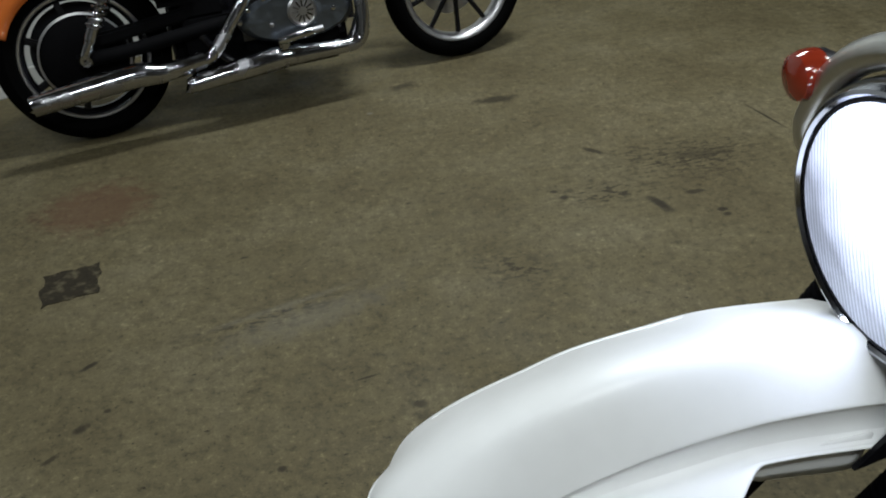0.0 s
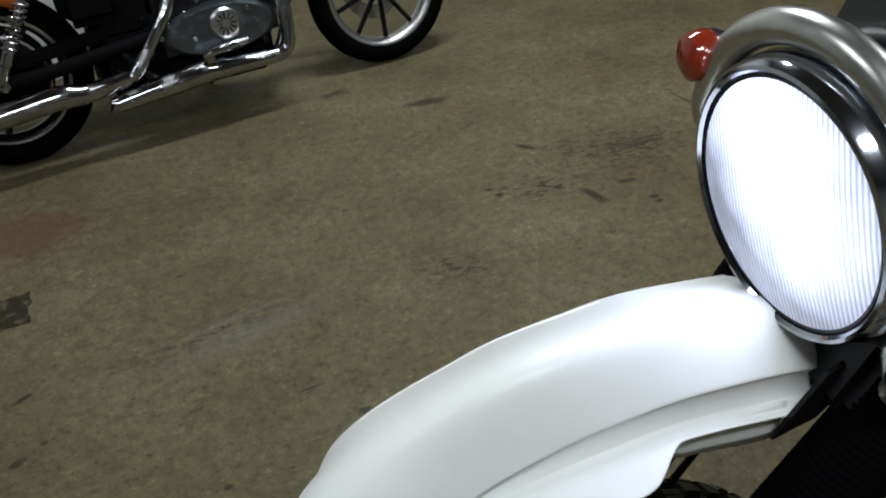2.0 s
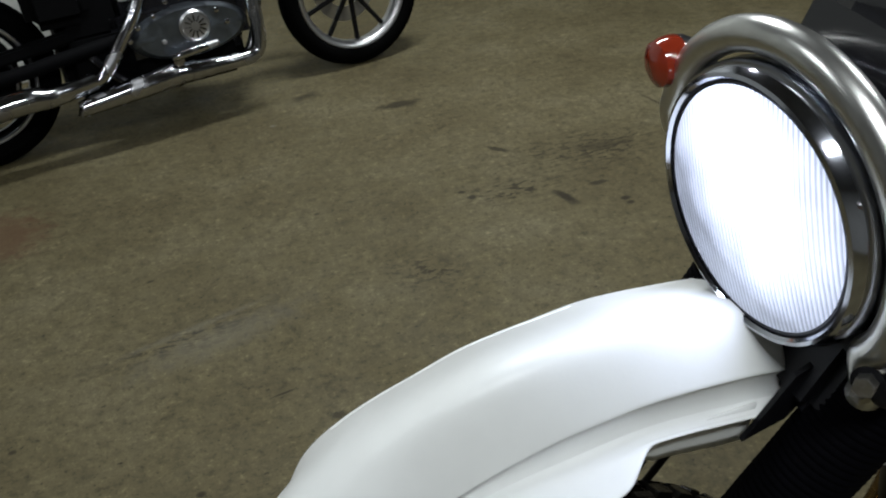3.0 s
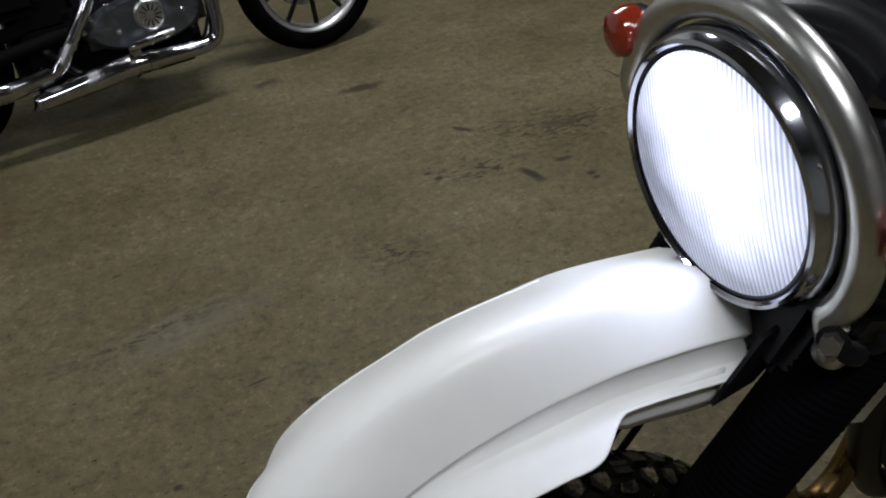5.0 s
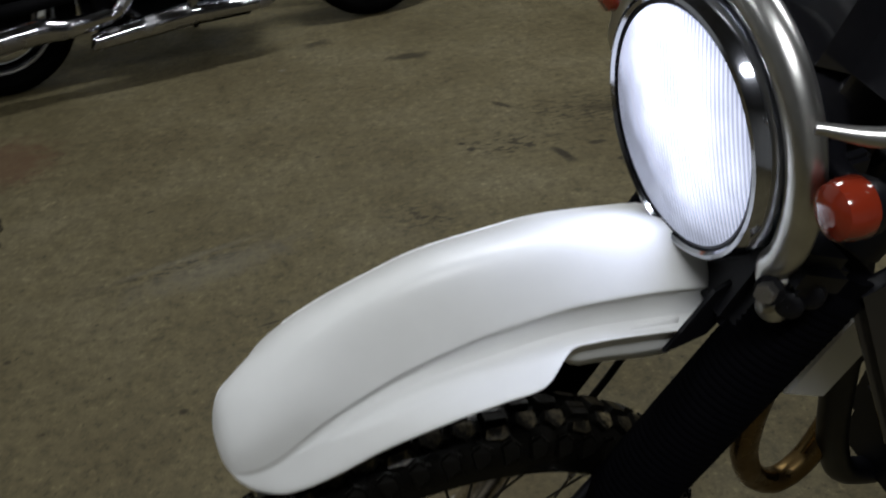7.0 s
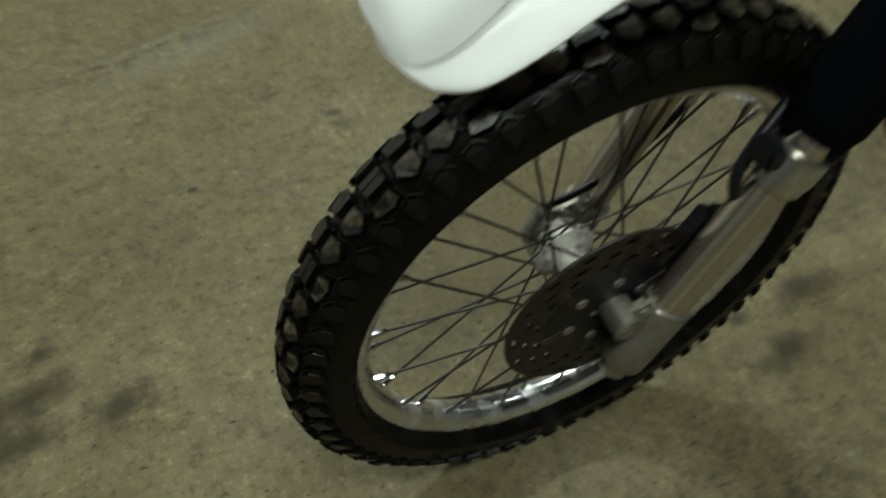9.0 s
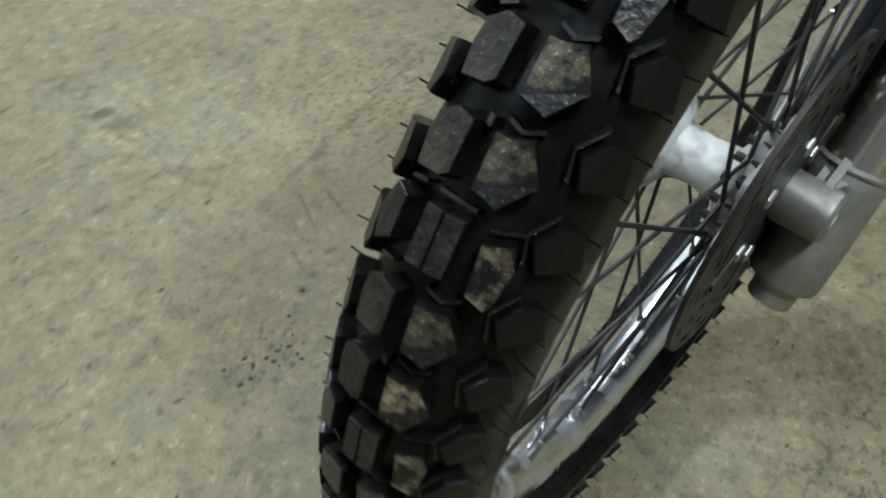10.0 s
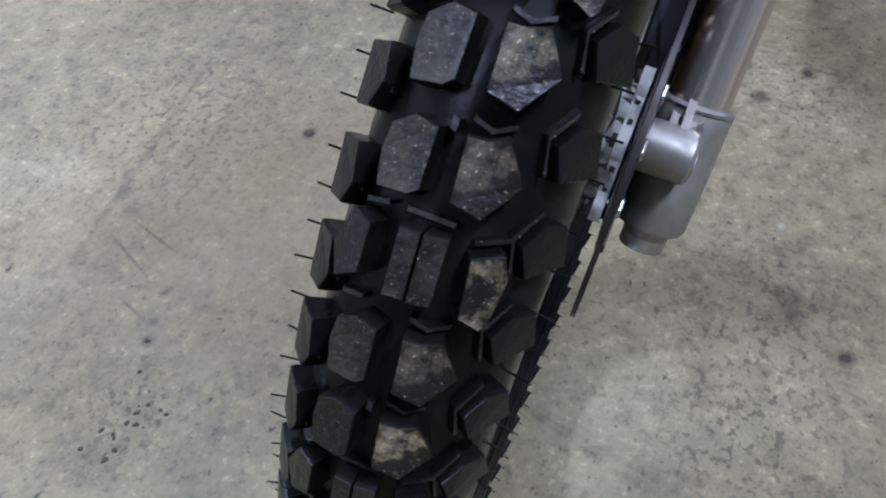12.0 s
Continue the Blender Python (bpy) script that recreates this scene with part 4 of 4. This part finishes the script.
    on_bike("stem", pipe([(x + 0.014, v - s * 0.015, u), (x + 0.022, v - s * 0.05, u - 0.004), (x + 0.05, v - s * 0.09, u - 0.01)], 0.009, 12), M_BLACK, body)


turn_signal(0.180, 0.240, 0.711)
turn_signal(-0.15, 0.266, 0.688)

# handlebar, cowl and tank behind the headlight
on_head("handlebar", pipe([(0.46, -0.40, 0.90), (0.42, -0.25, 0.88), (0.38, -0.12, 0.82), (0.37, 0.0, 0.80), (0.38, 0.14, 0.82), (0.42, 0.28, 0.88), (0.46, 0.42, 0.90)], 0.0115, 14), M_BLACKGLOSS, label="black handlebar")
on_head("brake_cable", pipe([(0.232, -0.135, 0.800), (0.275, -0.16, 0.800), (0.36, -0.19, 0.81), (0.46, -0.22, 0.86)], [0.004, 0.008, 0.008, 0.008], 12), M_SATIN)
on_head("dash_cowl", block((0.16, 0.22, 0.14), Matrix.Translation((0.38, 0.02, 0.79)) @ Matrix.Rotation(radians(20), 4, "Y"), 0.04, seg=4), M_BLACKGLOSS, label="black instrument cowl")
on_head("horn", turned([(0.02, 0), (0.04, 0.006), (0.04, 0.02), (0.02, 0.03)], (0.36, -0.06, 0.55), (0.3, -0.08, 0.54), 28), M_BLACK)
on_head("steering_head", rod((0.375, 0.012, 0.56), (0.47, 0.02, 0.80), 0.032, 28), M_BLACK)
on_bike("down_tube", pipe([(0.42, 0.0, 0.60), (0.50, 0.0, 0.34), (0.58, 0.0, 0.06), (0.68, 0.0, -0.04), (1.0, 0.0, -0.06)], 0.021, 16), M_BLACK)
on_head("fuel_tank", block((0.50, 0.26, 0.26), Matrix.Translation((0.74, 0.02, 0.66)) @ Matrix.Rotation(radians(8), 4, "Y"), 0.07, seg=4), M_BLACKGLOSS, label="black fuel tank")
for side in (-1, 1):
    sh = block((0.24, 0.018, 0.26), Matrix.Translation((0.52, 0.02 + 0.145 * side, 0.52)) @ Matrix.Rotation(radians(-25), 4, "Y") @ Matrix.Rotation(radians(8 * side), 4, "X"), 0.008)
    on_head("tank_shroud", sh, M_BLACKGLOSS)
on_head("side_shroud", block((0.07, 0.012, 0.16), Matrix.Translation((0.476, -0.036, 0.395)) @ Matrix.Rotation(radians(24), 4, "Y"), 0.005), M_WHITE, label="white plastic shroud panel")
engine = on_bike("engine", block((0.34, 0.22, 0.22), Matrix.Translation((0.84, 0.0, 0.03)), 0.05, seg=3), M_BLACK, label="black single-cylinder engine")
for k in range(9):
    on_bike("cooling_fin", block((0.15, 0.17, 0.006), Matrix.Translation((0.72, 0.0, 0.17 + 0.02 * k)) @ Matrix.Rotation(radians(-12), 4, "Y"), 0.002), M_BLACK, engine)
on_bike("cylinder_head", block((0.15, 0.15, 0.10), Matrix.Translation((0.70, 0.0, 0.39)), 0.02), M_ENGINE, engine)
on_bike("crank_cover", turned([(0.10, 0), (0.105, 0.01), (0.095, 0.03), (0.06, 0.036)], (0.86, -0.10, 0.02), (0.86, -0.2, 0.02), 40), M_STEEL_CAST, engine)
on_bike("exhaust_header", pipe([(0.60, 0.0, 0.36), (0.50, 0.0, 0.365), (0.432, 0.0, 0.33), (0.411, 0.0, 0.24), (0.42, 0.0, 0.125), (0.455, 0.0, 0.045), (0.503, 0.0, 0.014), (0.552, 0.01, 0.04), (0.59, 0.03, 0.11), (0.64, 0.08, 0.16), (0.95, 0.14, 0.16)], 0.0185, 20), M_BRASS, label="heat-tinted brown exhaust header pipe")

# rear half on the far side of the engine
on_bike("rear_wheel", revolve([(0.22, -0.05), (0.26, -0.058), (0.30, -0.05), (0.318, -0.02), (0.318, 0.02), (0.30, 0.05), (0.26, 0.058), (0.22, 0.05)], "y", 72, (1.38, 0, -0.032)), M_RUBBER)
on_bike("seat", block((0.62, 0.22, 0.09), Matrix.Translation((1.22, 0.02, 0.58)), 0.035, seg=3), M_BLACK)
on_bike("swingarm", block((0.5, 0.05, 0.06), Matrix.Translation((1.16, -0.09, -0.03)), 0.012), M_BLACK)
on_bike("side_stand", rod((0.88, -0.12, -0.10), (0.93, -0.26, -0.345), 0.012), M_BLACK)

# the filament's light, thrown by the bulb
glow = bpy.data.lights.new("headlight_beam", "SPOT")
glow.energy, glow.color, glow.spot_size, glow.spot_blend, glow.shadow_soft_size = 1.9, (0.9, 0.95, 1.0), radians(150), 0.6, 0.03
beam = new("headlight_beam", glow)
beam.matrix_world = bike.matrix_world @ Matrix.Translation((0, 0, R0)) @ LAMP @ Matrix.Translation((0, 0, -0.045)) @ Matrix.Rotation(math.pi, 4, "X")

# ---- the cruiser parked behind ----
cruiser = tagged(new("cruiser_motorcycle"), "black and chrome cruiser motorcycle with polished twin exhausts", "motorcycle")
cruiser.matrix_world = pose(-0.915, 2.69, 0, -6, 0, 12.2)


def on_cruiser(name, bm, mat, parent=None, label="", smooth=True):
    return part(name, bm, mat, parent or cruiser, label, smooth)


def wheel_tyre(x, r, rim_r, w):
    prof = [(rim_r, -w * 0.6), (rim_r + 0.012, -w * 0.85), ((r + rim_r) / 2, -w), (r - 0.022, -w * 0.86), (r - 0.005, -w * 0.5), (r, 0), (r - 0.005, w * 0.5), (r - 0.022, w * 0.86), ((r + rim_r) / 2, w), (rim_r + 0.012, w * 0.85), (rim_r, w * 0.6)]
    return revolve(prof, "y", 96, (x, 0, r))


M_TYRE2 = material("road_tyre", (0.0018, 0.0018, 0.0018), 0.85, shine=0.03, grain=0.4, grain_scale=120, bump=0.2, bump_scale=300)
M_CAST = material("polished_cast_wheel", (0.60, 0.60, 0.61), 0.34, 1.0, grain=0.3, grain_scale=30)
# matt near-black: the deep shade round these parts is put into their colour
M_DARK = material("shade_black", (0.003, 0.003, 0.0035), 0.75, shine=0.06, grain=0.4, grain_scale=40)
RT, FT, WB = 0.318, 0.325, 1.54
# rear wheel
on_cruiser("rear_tyre", wheel_tyre(0, RT, 0.226, 0.07), M_TYRE2, label="black road tyre")
rr = on_cruiser("rear_rim", revolve([(0.235, -0.052), (0.23, -0.056), (0.222, -0.055), (0.218, -0.048), (0.222, -0.044), (0.235, -0.046)], "y", 96, (0, 0, RT)), M_CAST, label="black cast wheel with a polished rim edge")
on_cruiser("rim_barrel", revolve([(0.222, -0.047), (0.212, -0.04), (0.204, -0.02), (0.204, 0.02), (0.212, 0.04), (0.222, 0.052), (0.234, 0.05), (0.226, 0.0), (0.232, -0.046)], "y", 96, (0, 0, RT)), M_BLACKGLOSS, rr)
on_cruiser("rear_hub", revolve([(0.01, -0.06), (0.05, -0.06), (0.055, 0.06), (0.01, 0.06)], "y", 32, (0, 0, RT)), M_BLACK, rr)
for k in range(7):
    a = 2 * math.pi * k / 7
    on_cruiser("wheel_spoke", block((0.17, 0.03, 0.024), Matrix.Translation((0.128 * math.cos(a), -0.01, RT + 0.128 * math.sin(a))) @ Matrix.Rotation(-a, 4, "Y"), 0.006), M_BLACK, rr)
on_cruiser("drive_pulley", revolve([(0.01, 0.052), (0.18, 0.052), (0.186, 0.058), (0.18, 0.066), (0.01, 0.066)], "y", 64, (0, 0, RT)), M_BLACK, rr)
on_cruiser("drive_cover", revolve([(0.01, -0.080), (0.13, -0.078), (0.150, -0.068), (0.154, -0.058), (0.146, -0.05), (0.01, -0.05)], "y", 64, (0, 0, RT)), M_DARK, rr, "black round wheel cover")
on_cruiser("cover_ring", revolve([(0.156, -0.064), (0.164, -0.062), (0.164, -0.056), (0.156, -0.055)], "y", 64, (0, 0, RT)), M_CAST, rr)
# swing arm and shock
swing = on_cruiser("swing_arm", pipe([(-0.03, -0.115, RT), (0.15, -0.12, 0.325), (0.35, -0.12, 0.345), (0.55, -0.10, 0.36)], 0.026, 16), M_DARK, label="black swing arm")
on_cruiser("axle_nut", turned([(0.02, 0), (0.02, 0.012), (0.011, 0.014), (0.011, 0.03)], (0.0, -0.14, RT), (0, -0.3, RT), 6), M_CHROME, swing, smooth=False)
on_cruiser("belt_guard", block((0.34, 0.03, 0.05), Matrix.Translation((0.22, -0.10, 0.395)) @ Matrix.Rotation(radians(-6), 4, "Y"), 0.01), M_DARK, swing)
shock = on_cruiser("rear_shock", turned([(0.014, 0), (0.018, 0.01), (0.018, 0.06), (0.022, 0.065), (0.022, 0.14), (0.012, 0.145), (0.012, 0.34)], (-0.005, -0.165, RT + 0.02), (0.195, -0.165, 0.68), 24), M_CHROME, label="chrome spring rear shock absorber")
coil = []
for k in range(9 * 14 + 1):
    a = 2 * math.pi * k / 14
    d = 0.12 + 0.2 * k / (9 * 14)
    coil.append((0.026 * math.cos(a), 0.026 * math.sin(a), d))
bm = pipe(coil, 0.0042, 8, 1)
bmesh.ops.transform(bm, matrix=along((-0.005, -0.165, RT + 0.02), (0.195, -0.165, 0.68)), verts=bm.verts)
on_cruiser("spring", bm, M_CHROME, shock, "chrome coil spring")
on_cruiser("shock_eye", revolve([(0.007, -0.018), (0.019, -0.018), (0.019, 0.018), (0.007, 0.018)], "y", 24, (-0.005, -0.165, RT + 0.012)), M_CHROME, shock)
# exhausts
MUF = -0.205
ex1 = on_cruiser("rear_exhaust", pipe([(-0.21, MUF, 0.216), (-0.195, MUF, 0.218), (0.10, MUF, 0.246), (0.18, MUF, 0.248), (0.25, MUF, 0.240), (0.40, MUF + 0.01, 0.252), (0.455, MUF + 0.01, 0.283), (0.52, MUF + 0.015, 0.357), (0.59, MUF + 0.02, 0.440), (0.65, MUF + 0.05, 0.53), (0.69, MUF + 0.1, 0.60)],
                                   [0.032, 0.038, 0.045, 0.045, 0.036, 0.027, 0.026, 0.024, 0.024, 0.024, 0.024], 24), M_CHROME, label="long chrome upper exhaust silencer and pipe")
on_cruiser("heat_shield", pipe([(0.26, MUF - 0.006, 0.248), (0.33, MUF - 0.006, 0.253), (0.40, MUF + 0.002, 0.260)], 0.029, 20), M_CHROME, ex1)
ex2 = on_cruiser("front_exhaust", pipe([(0.322, MUF, 0.172), (0.345, MUF, 0.174), (0.56, MUF, 0.196), (0.68, MUF, 0.206), (0.74, MUF, 0.204), (0.94, MUF, 0.200), (1.0, MUF, 0.207), (1.03, MUF, 0.24), (1.042, MUF + 0.005, 0.33), (1.04, MUF + 0.02, 0.47), (0.99, MUF + 0.06, 0.58), (0.93, MUF + 0.1, 0.62)],
                                    [0.024, 0.032, 0.044, 0.044, 0.037, 0.029, 0.028, 0.027, 0.027, 0.027, 0.027, 0.027], 24), M_CHROME, label="chrome lower exhaust silencer and front pipe")
on_cruiser("pipe_clamp", revolve([(0.036, -0.014), (0.040, -0.012), (0.040, 0.012), (0.036, 0.014)], "x", 28, (0.755, MUF, 0.204)), M_CHROME, ex2)
# engine
eng = on_cruiser("engine_case", block((0.52, 0.26, 0.26), Matrix.Translation((0.78, -0.02, 0.36)), 0.05, seg=4), M_BLACKGLOSS, label="dark engine with a grey polished side cover")
bm = revolve([(0.001, -0.03), (0.5, -0.03), (0.56, -0.012), (0.57, 0.0), (0.57, 0.04)], "y", 64, closed=False)
for v in bm.verts:
    x, y, z = v.co
    v.co = (0.79 + x * 0.40, -0.155 + y, 0.345 + z * 0.17)
on_cruiser("cam_cover", bm, M_ENGINE, eng, "grey polished engine side cover")
on_cruiser("timer_cover", turned([(0.058, 0), (0.06, 0.006), (0.052, 0.014), (0.048, 0.010), (0.02, 0.012)], (0.806, -0.185, 0.362), (0.806, -0.3, 0.362), 40), M_CAST, eng, "round ribbed chrome cover")
for k in range(12):
    a = 2 * math.pi * k / 12
    on_cruiser("cover_rib", block((0.028, 0.006, 0.006), Matrix.Translation((0.806 + 0.03 * math.cos(a), -0.199, 0.362 + 0.03 * math.sin(a))) @ Matrix.Rotation(-a, 4, "Y"), 0.002), M_CHROME, eng)
for x, z in ((0.60, 0.40), (0.665, 0.43), (0.56, 0.36), (0.68, 0.33), (0.90, 0.40), (0.93, 0.35), (0.87, 0.46), (0.72, 0.47)):
    on_cruiser("cover_screw", turned([(0.009, 0), (0.009, 0.006), (0.005, 0.008)], (x, -0.186, z), (x, -0.3, z), 12), M_CHROME, eng)
for lean_x, name in ((0.62, "rear_cylinder"), (0.90, "front_cylinder")):
    cyl = on_cruiser(name, turned([(0.06, 0), (0.06, 0.2)], (0.76 + (lean_x - 0.76) * 0.5, -0.02, 0.5), (lean_x, -0.02, 0.75), 32), M_BLACK, eng)
    for k in range(8):
        t = 0.15 + 0.1 * k
        c = Vector((0.76 + (lean_x - 0.76) * 0.5, -0.02, 0.5)).lerp(Vector((lean_x, -0.02, 0.75)), t)
        bm = block((0.17, 0.18, 0.008), Matrix.Translation(c) @ Matrix.Rotation(math.atan2(lean_x - 0.76, 0.5), 4, "Y"), 0.003)
        on_cruiser("cooling_fin", bm, M_BLACK, eng)
# foot peg and brake lever
peg = on_cruiser("foot_control", pipe([(0.685, -0.23, 0.275), (0.715, -0.235, 0.278), (0.80, -0.235, 0.287), (0.865, -0.235, 0.293)], [0.014, 0.016, 0.016, 0.012], 16), M_CHROME, label="chrome foot peg and lever")
on_cruiser("peg_mount", block((0.04, 0.08, 0.03), Matrix.Translation((0.705, -0.2, 0.255)), 0.008), M_CHROME, peg)
on_cruiser("linkage", rod((0.70, -0.225, 0.25), (0.70, -0.225, 0.21), 0.008), M_CHROME, peg)
# frame
on_cruiser("lower_frame_tube", pipe([(0.42, -0.11, 0.33), (0.5, -0.11, 0.22), (0.62, -0.11, 0.17), (0.95, -0.11, 0.175), (1.06, -0.09, 0.28), (1.16, -0.04, 0.55), (1.22, 0.0, 0.78)], 0.017, 14), M_BLACKGLOSS)
on_cruiser("far_frame_tube", pipe([(0.42, 0.11, 0.33), (0.5, 0.11, 0.22), (0.62, 0.11, 0.17), (0.95, 0.11, 0.175), (1.06, 0.09, 0.28), (1.16, 0.04, 0.55), (1.22, 0.0, 0.78)], 0.017, 14), M_BLACKGLOSS)
on_cruiser("oil_tank", block((0.22, 0.12, 0.22), Matrix.Translation((0.36, -0.09, 0.56)), 0.04, seg=3), M_DARK)
on_cruiser("battery_box", block((0.24, 0.2, 0.26), Matrix.Translation((0.46, 0.0, 0.50)), 0.03, seg=3), M_DARK)
# dark block added to close the gap between rear wheel and engine
on_cruiser("inner_panel", block((0.20, 0.20, 0.42), Matrix.Translation((0.435, 0.02, 0.50)), 0.03, seg=3), M_DARK)
# gearbox made wider than needed, to cover the rest of that gap
on_cruiser("gearbox", block((0.30, 0.24, 0.27), Matrix.Translation((0.475, 0.01, 0.295)), 0.04, seg=3), M_DARK)
# added block: darkens the gap under the engine and the floor below
on_cruiser("crankcase_belly", block((0.62, 0.22, 0.20), Matrix.Translation((0.70, 0.0, 0.225)), 0.05, seg=3), M_DARK)
on_cruiser("side_stand", rod((0.72, 0.14, 0.20), (0.80, 0.30, 0.035), 0.012), M_BLACK)
on_cruiser("regulator", block((0.05, 0.12, 0.10), Matrix.Translation((1.07, 0.0, 0.42)), 0.01), M_ENGINE)
# front wheel
on_cruiser("front_tyre", wheel_tyre(WB, FT, 0.246, 0.05), M_TYRE2, label="black road tyre")
fr = on_cruiser("front_rim", revolve([(0.254, -0.036), (0.25, -0.04), (0.236, -0.038), (0.226, -0.028), (0.218, 0.0), (0.226, 0.028), (0.236, 0.038), (0.25, 0.04), (0.254, 0.036)], "y", 96, (WB, 0, FT)), M_CAST, label="polished rim with dark cast spokes")
on_cruiser("front_hub", revolve([(0.01, -0.05), (0.04, -0.05), (0.048, -0.02), (0.048, 0.02), (0.04, 0.05), (0.01, 0.05)], "y", 32, (WB, 0, FT)), M_BLACK, fr)
for k in range(10):
    a = 2 * math.pi * (k + 0.5) / 10
    on_cruiser("wheel_spoke", block((0.19, 0.024, 0.018), Matrix.Translation((WB + 0.132 * math.cos(a), 0, FT + 0.132 * math.sin(a))) @ Matrix.Rotation(-a, 4, "Y"), 0.006), M_BLACK, fr)
on_cruiser("front_disc", revolve([(0.085, 0.058), (0.146, 0.058), (0.146, 0.063), (0.085, 0.063)], "y", 64, (WB, 0, FT)), M_CAST, fr)
for side in (-1, 1):
    leg = on_cruiser("front_fork", pipe([(WB - 0.01, 0.09 * side, FT - 0.03), (WB - 0.04, 0.09 * side, FT + 0.07), (WB - 0.25, 0.09 * side, FT + 0.55)], [0.026, 0.028, 0.028], 18, 4), M_BLACKGLOSS, label="black telescopic fork leg")
# rear mudguard, seat and tank
bm = bmesh.new()
rows = []
for k in range(25):
    a = radians(24 + 96 * k / 24)
    row = []
    for r, y in ((0.262, -0.098), (0.30, -0.1), (0.335, -0.097), (0.348, -0.08), (0.353, -0.04), (0.354, 0), (0.353, 0.04), (0.348, 0.08), (0.335, 0.097), (0.30, 0.1), (0.262, 0.098)):
        row.append(bm.verts.new((-r * math.cos(a), y, RT + 0.01 + r * math.sin(a))))
    rows.append(row)
for a, b in zip(rows, rows[1:]):
    for j in range(10):
        bm.faces.new((a[j], a[j + 1], b[j + 1], b[j]))
bmesh.ops.recalc_face_normals(bm, faces=bm.faces)
mud = on_cruiser("rear_mudguard", bm, M_ORANGE, label="glossy orange rear mudguard")
mud.modifiers.new("thickness", "SOLIDIFY").thickness = 0.004
on_cruiser("seat", block((0.55, 0.26, 0.09), Matrix.Translation((0.28, 0.0, 0.72)), 0.04, seg=3), M_BLACK)
on_cruiser("fuel_tank", block((0.5, 0.24, 0.2), Matrix.Translation((0.82, 0, 0.86)) @ Matrix.Rotation(radians(-8), 4, "Y"), 0.08, seg=4), M_ORANGE)

# ---- white wall behind the cruiser, with its skirting ----
WALL_AT = pose(-1.43, 3.245, 0, 0, 0, 31)
wall = tagged(part("wall_north", block((7.0, 0.12, HT), Matrix.Translation((1.2, 0.062, HT / 2)), 0.0), M_WALL, None, smooth=False), "white painted wall behind the cruiser", "wall", kind="structure")
wall.matrix_world = WALL_AT
skirt = tagged(part("baseboard", block((7.0, 0.02, 0.10), Matrix.Translation((1.2, -0.012, 0.05)), 0.004), M_WALL, None), "white painted skirting board", "skirting", kind="structure")
skirt.matrix_world = WALL_AT
slab("wall_far", (X1 - X0, 0.15, HT), ((X0 + X1) / 2, Y1 + 0.075, HT / 2), M_ROOM, "plain dim painted garage wall", "wall")

# ---- dark square patch stuck on the floor ----
bm = bmesh.new()
edge = random.Random(7)
corners = [(-1.005, 1.707), (-0.850, 1.723), (-0.833, 1.575), (-0.991, 1.536)]
ring = []
for (xa, ya), (xb, yb) in zip(corners, corners[1:] + corners[:1]):
    for k in range(8):
        t = k / 8
        ring.append((xa + (xb - xa) * t + edge.uniform(-0.009, 0.009), ya + (yb - ya) * t + edge.uniform(-0.009, 0.009)))
top = [bm.verts.new((x, y, 0.0025)) for x, y in ring]
low = [bm.verts.new((x, y, 0.0)) for x, y in ring]
bm.faces.new(top)
for k in range(len(ring)):
    j = (k + 1) % len(ring)
    bm.faces.new((low[k], low[j], top[j], top[k]))
bmesh.ops.recalc_face_normals(bm, faces=bm.faces)
M_TAR = material("tar_patch", (0.026, 0.021, 0.012), 0.9, grain=0.6, grain_scale=60, wear=0.85, wear_scale=30, wear_colour=(0.10, 0.086, 0.05), bump=0.4, bump_scale=120, shine=0.2)
tagged(part("floor_patch", bm, M_TAR, None, smooth=False), "dark worn tar patch on the concrete floor", "floor patch")

# ---- dried tar spots on the concrete ----
M_SPOT = material("dried_tar", (0.040, 0.033, 0.022), 0.8, grain=0.5, grain_scale=300, bump=0.3, bump_scale=500, shine=0.05)


def tar_spot(x, y, r, pick):
    """A low, ragged blot of tar."""
    bm = bmesh.new()
    top = bm.verts.new((x, y, 0.0012))
    long, turn = pick.uniform(1.0, 1.7), pick.uniform(0, math.pi)
    ring = []
    for k in range(14):
        a = 2 * math.pi * k / 14
        d = r * pick.uniform(0.75, 1.15)
        u, v = d * long * math.cos(a), d * math.sin(a)
        ring.append(bm.verts.new((x + u * math.cos(turn) - v * math.sin(turn), y + u * math.sin(turn) + v * math.cos(turn), -0.0002)))
    mid = [bm.verts.new((x + (w.co.x - x) * 0.7, y + (w.co.y - y) * 0.7, 0.0009)) for w in ring]
    for k in range(14):
        j = (k + 1) % 14
        bm.faces.new((ring[k], ring[j], mid[j], mid[k]))
        bm.faces.new((mid[k], mid[j], top))
    part("tar_spot", bm, M_SPOT, bpy.data.objects["floor"])


pick = random.Random(21)
tar_spot(0.290, 0.373, 0.0080, pick)
tar_spot(0.677, -0.232, 0.0065, pick)
tar_spot(0.172, -0.328, 0.0050, pick)
tar_spot(-0.085, 0.362, 0.0035, pick)
for k in range(18):
    tar_spot(-0.168 + pick.gauss(0, 0.024), 0.320 + pick.gauss(0, 0.016), pick.uniform(0.0010, 0.0033), pick)
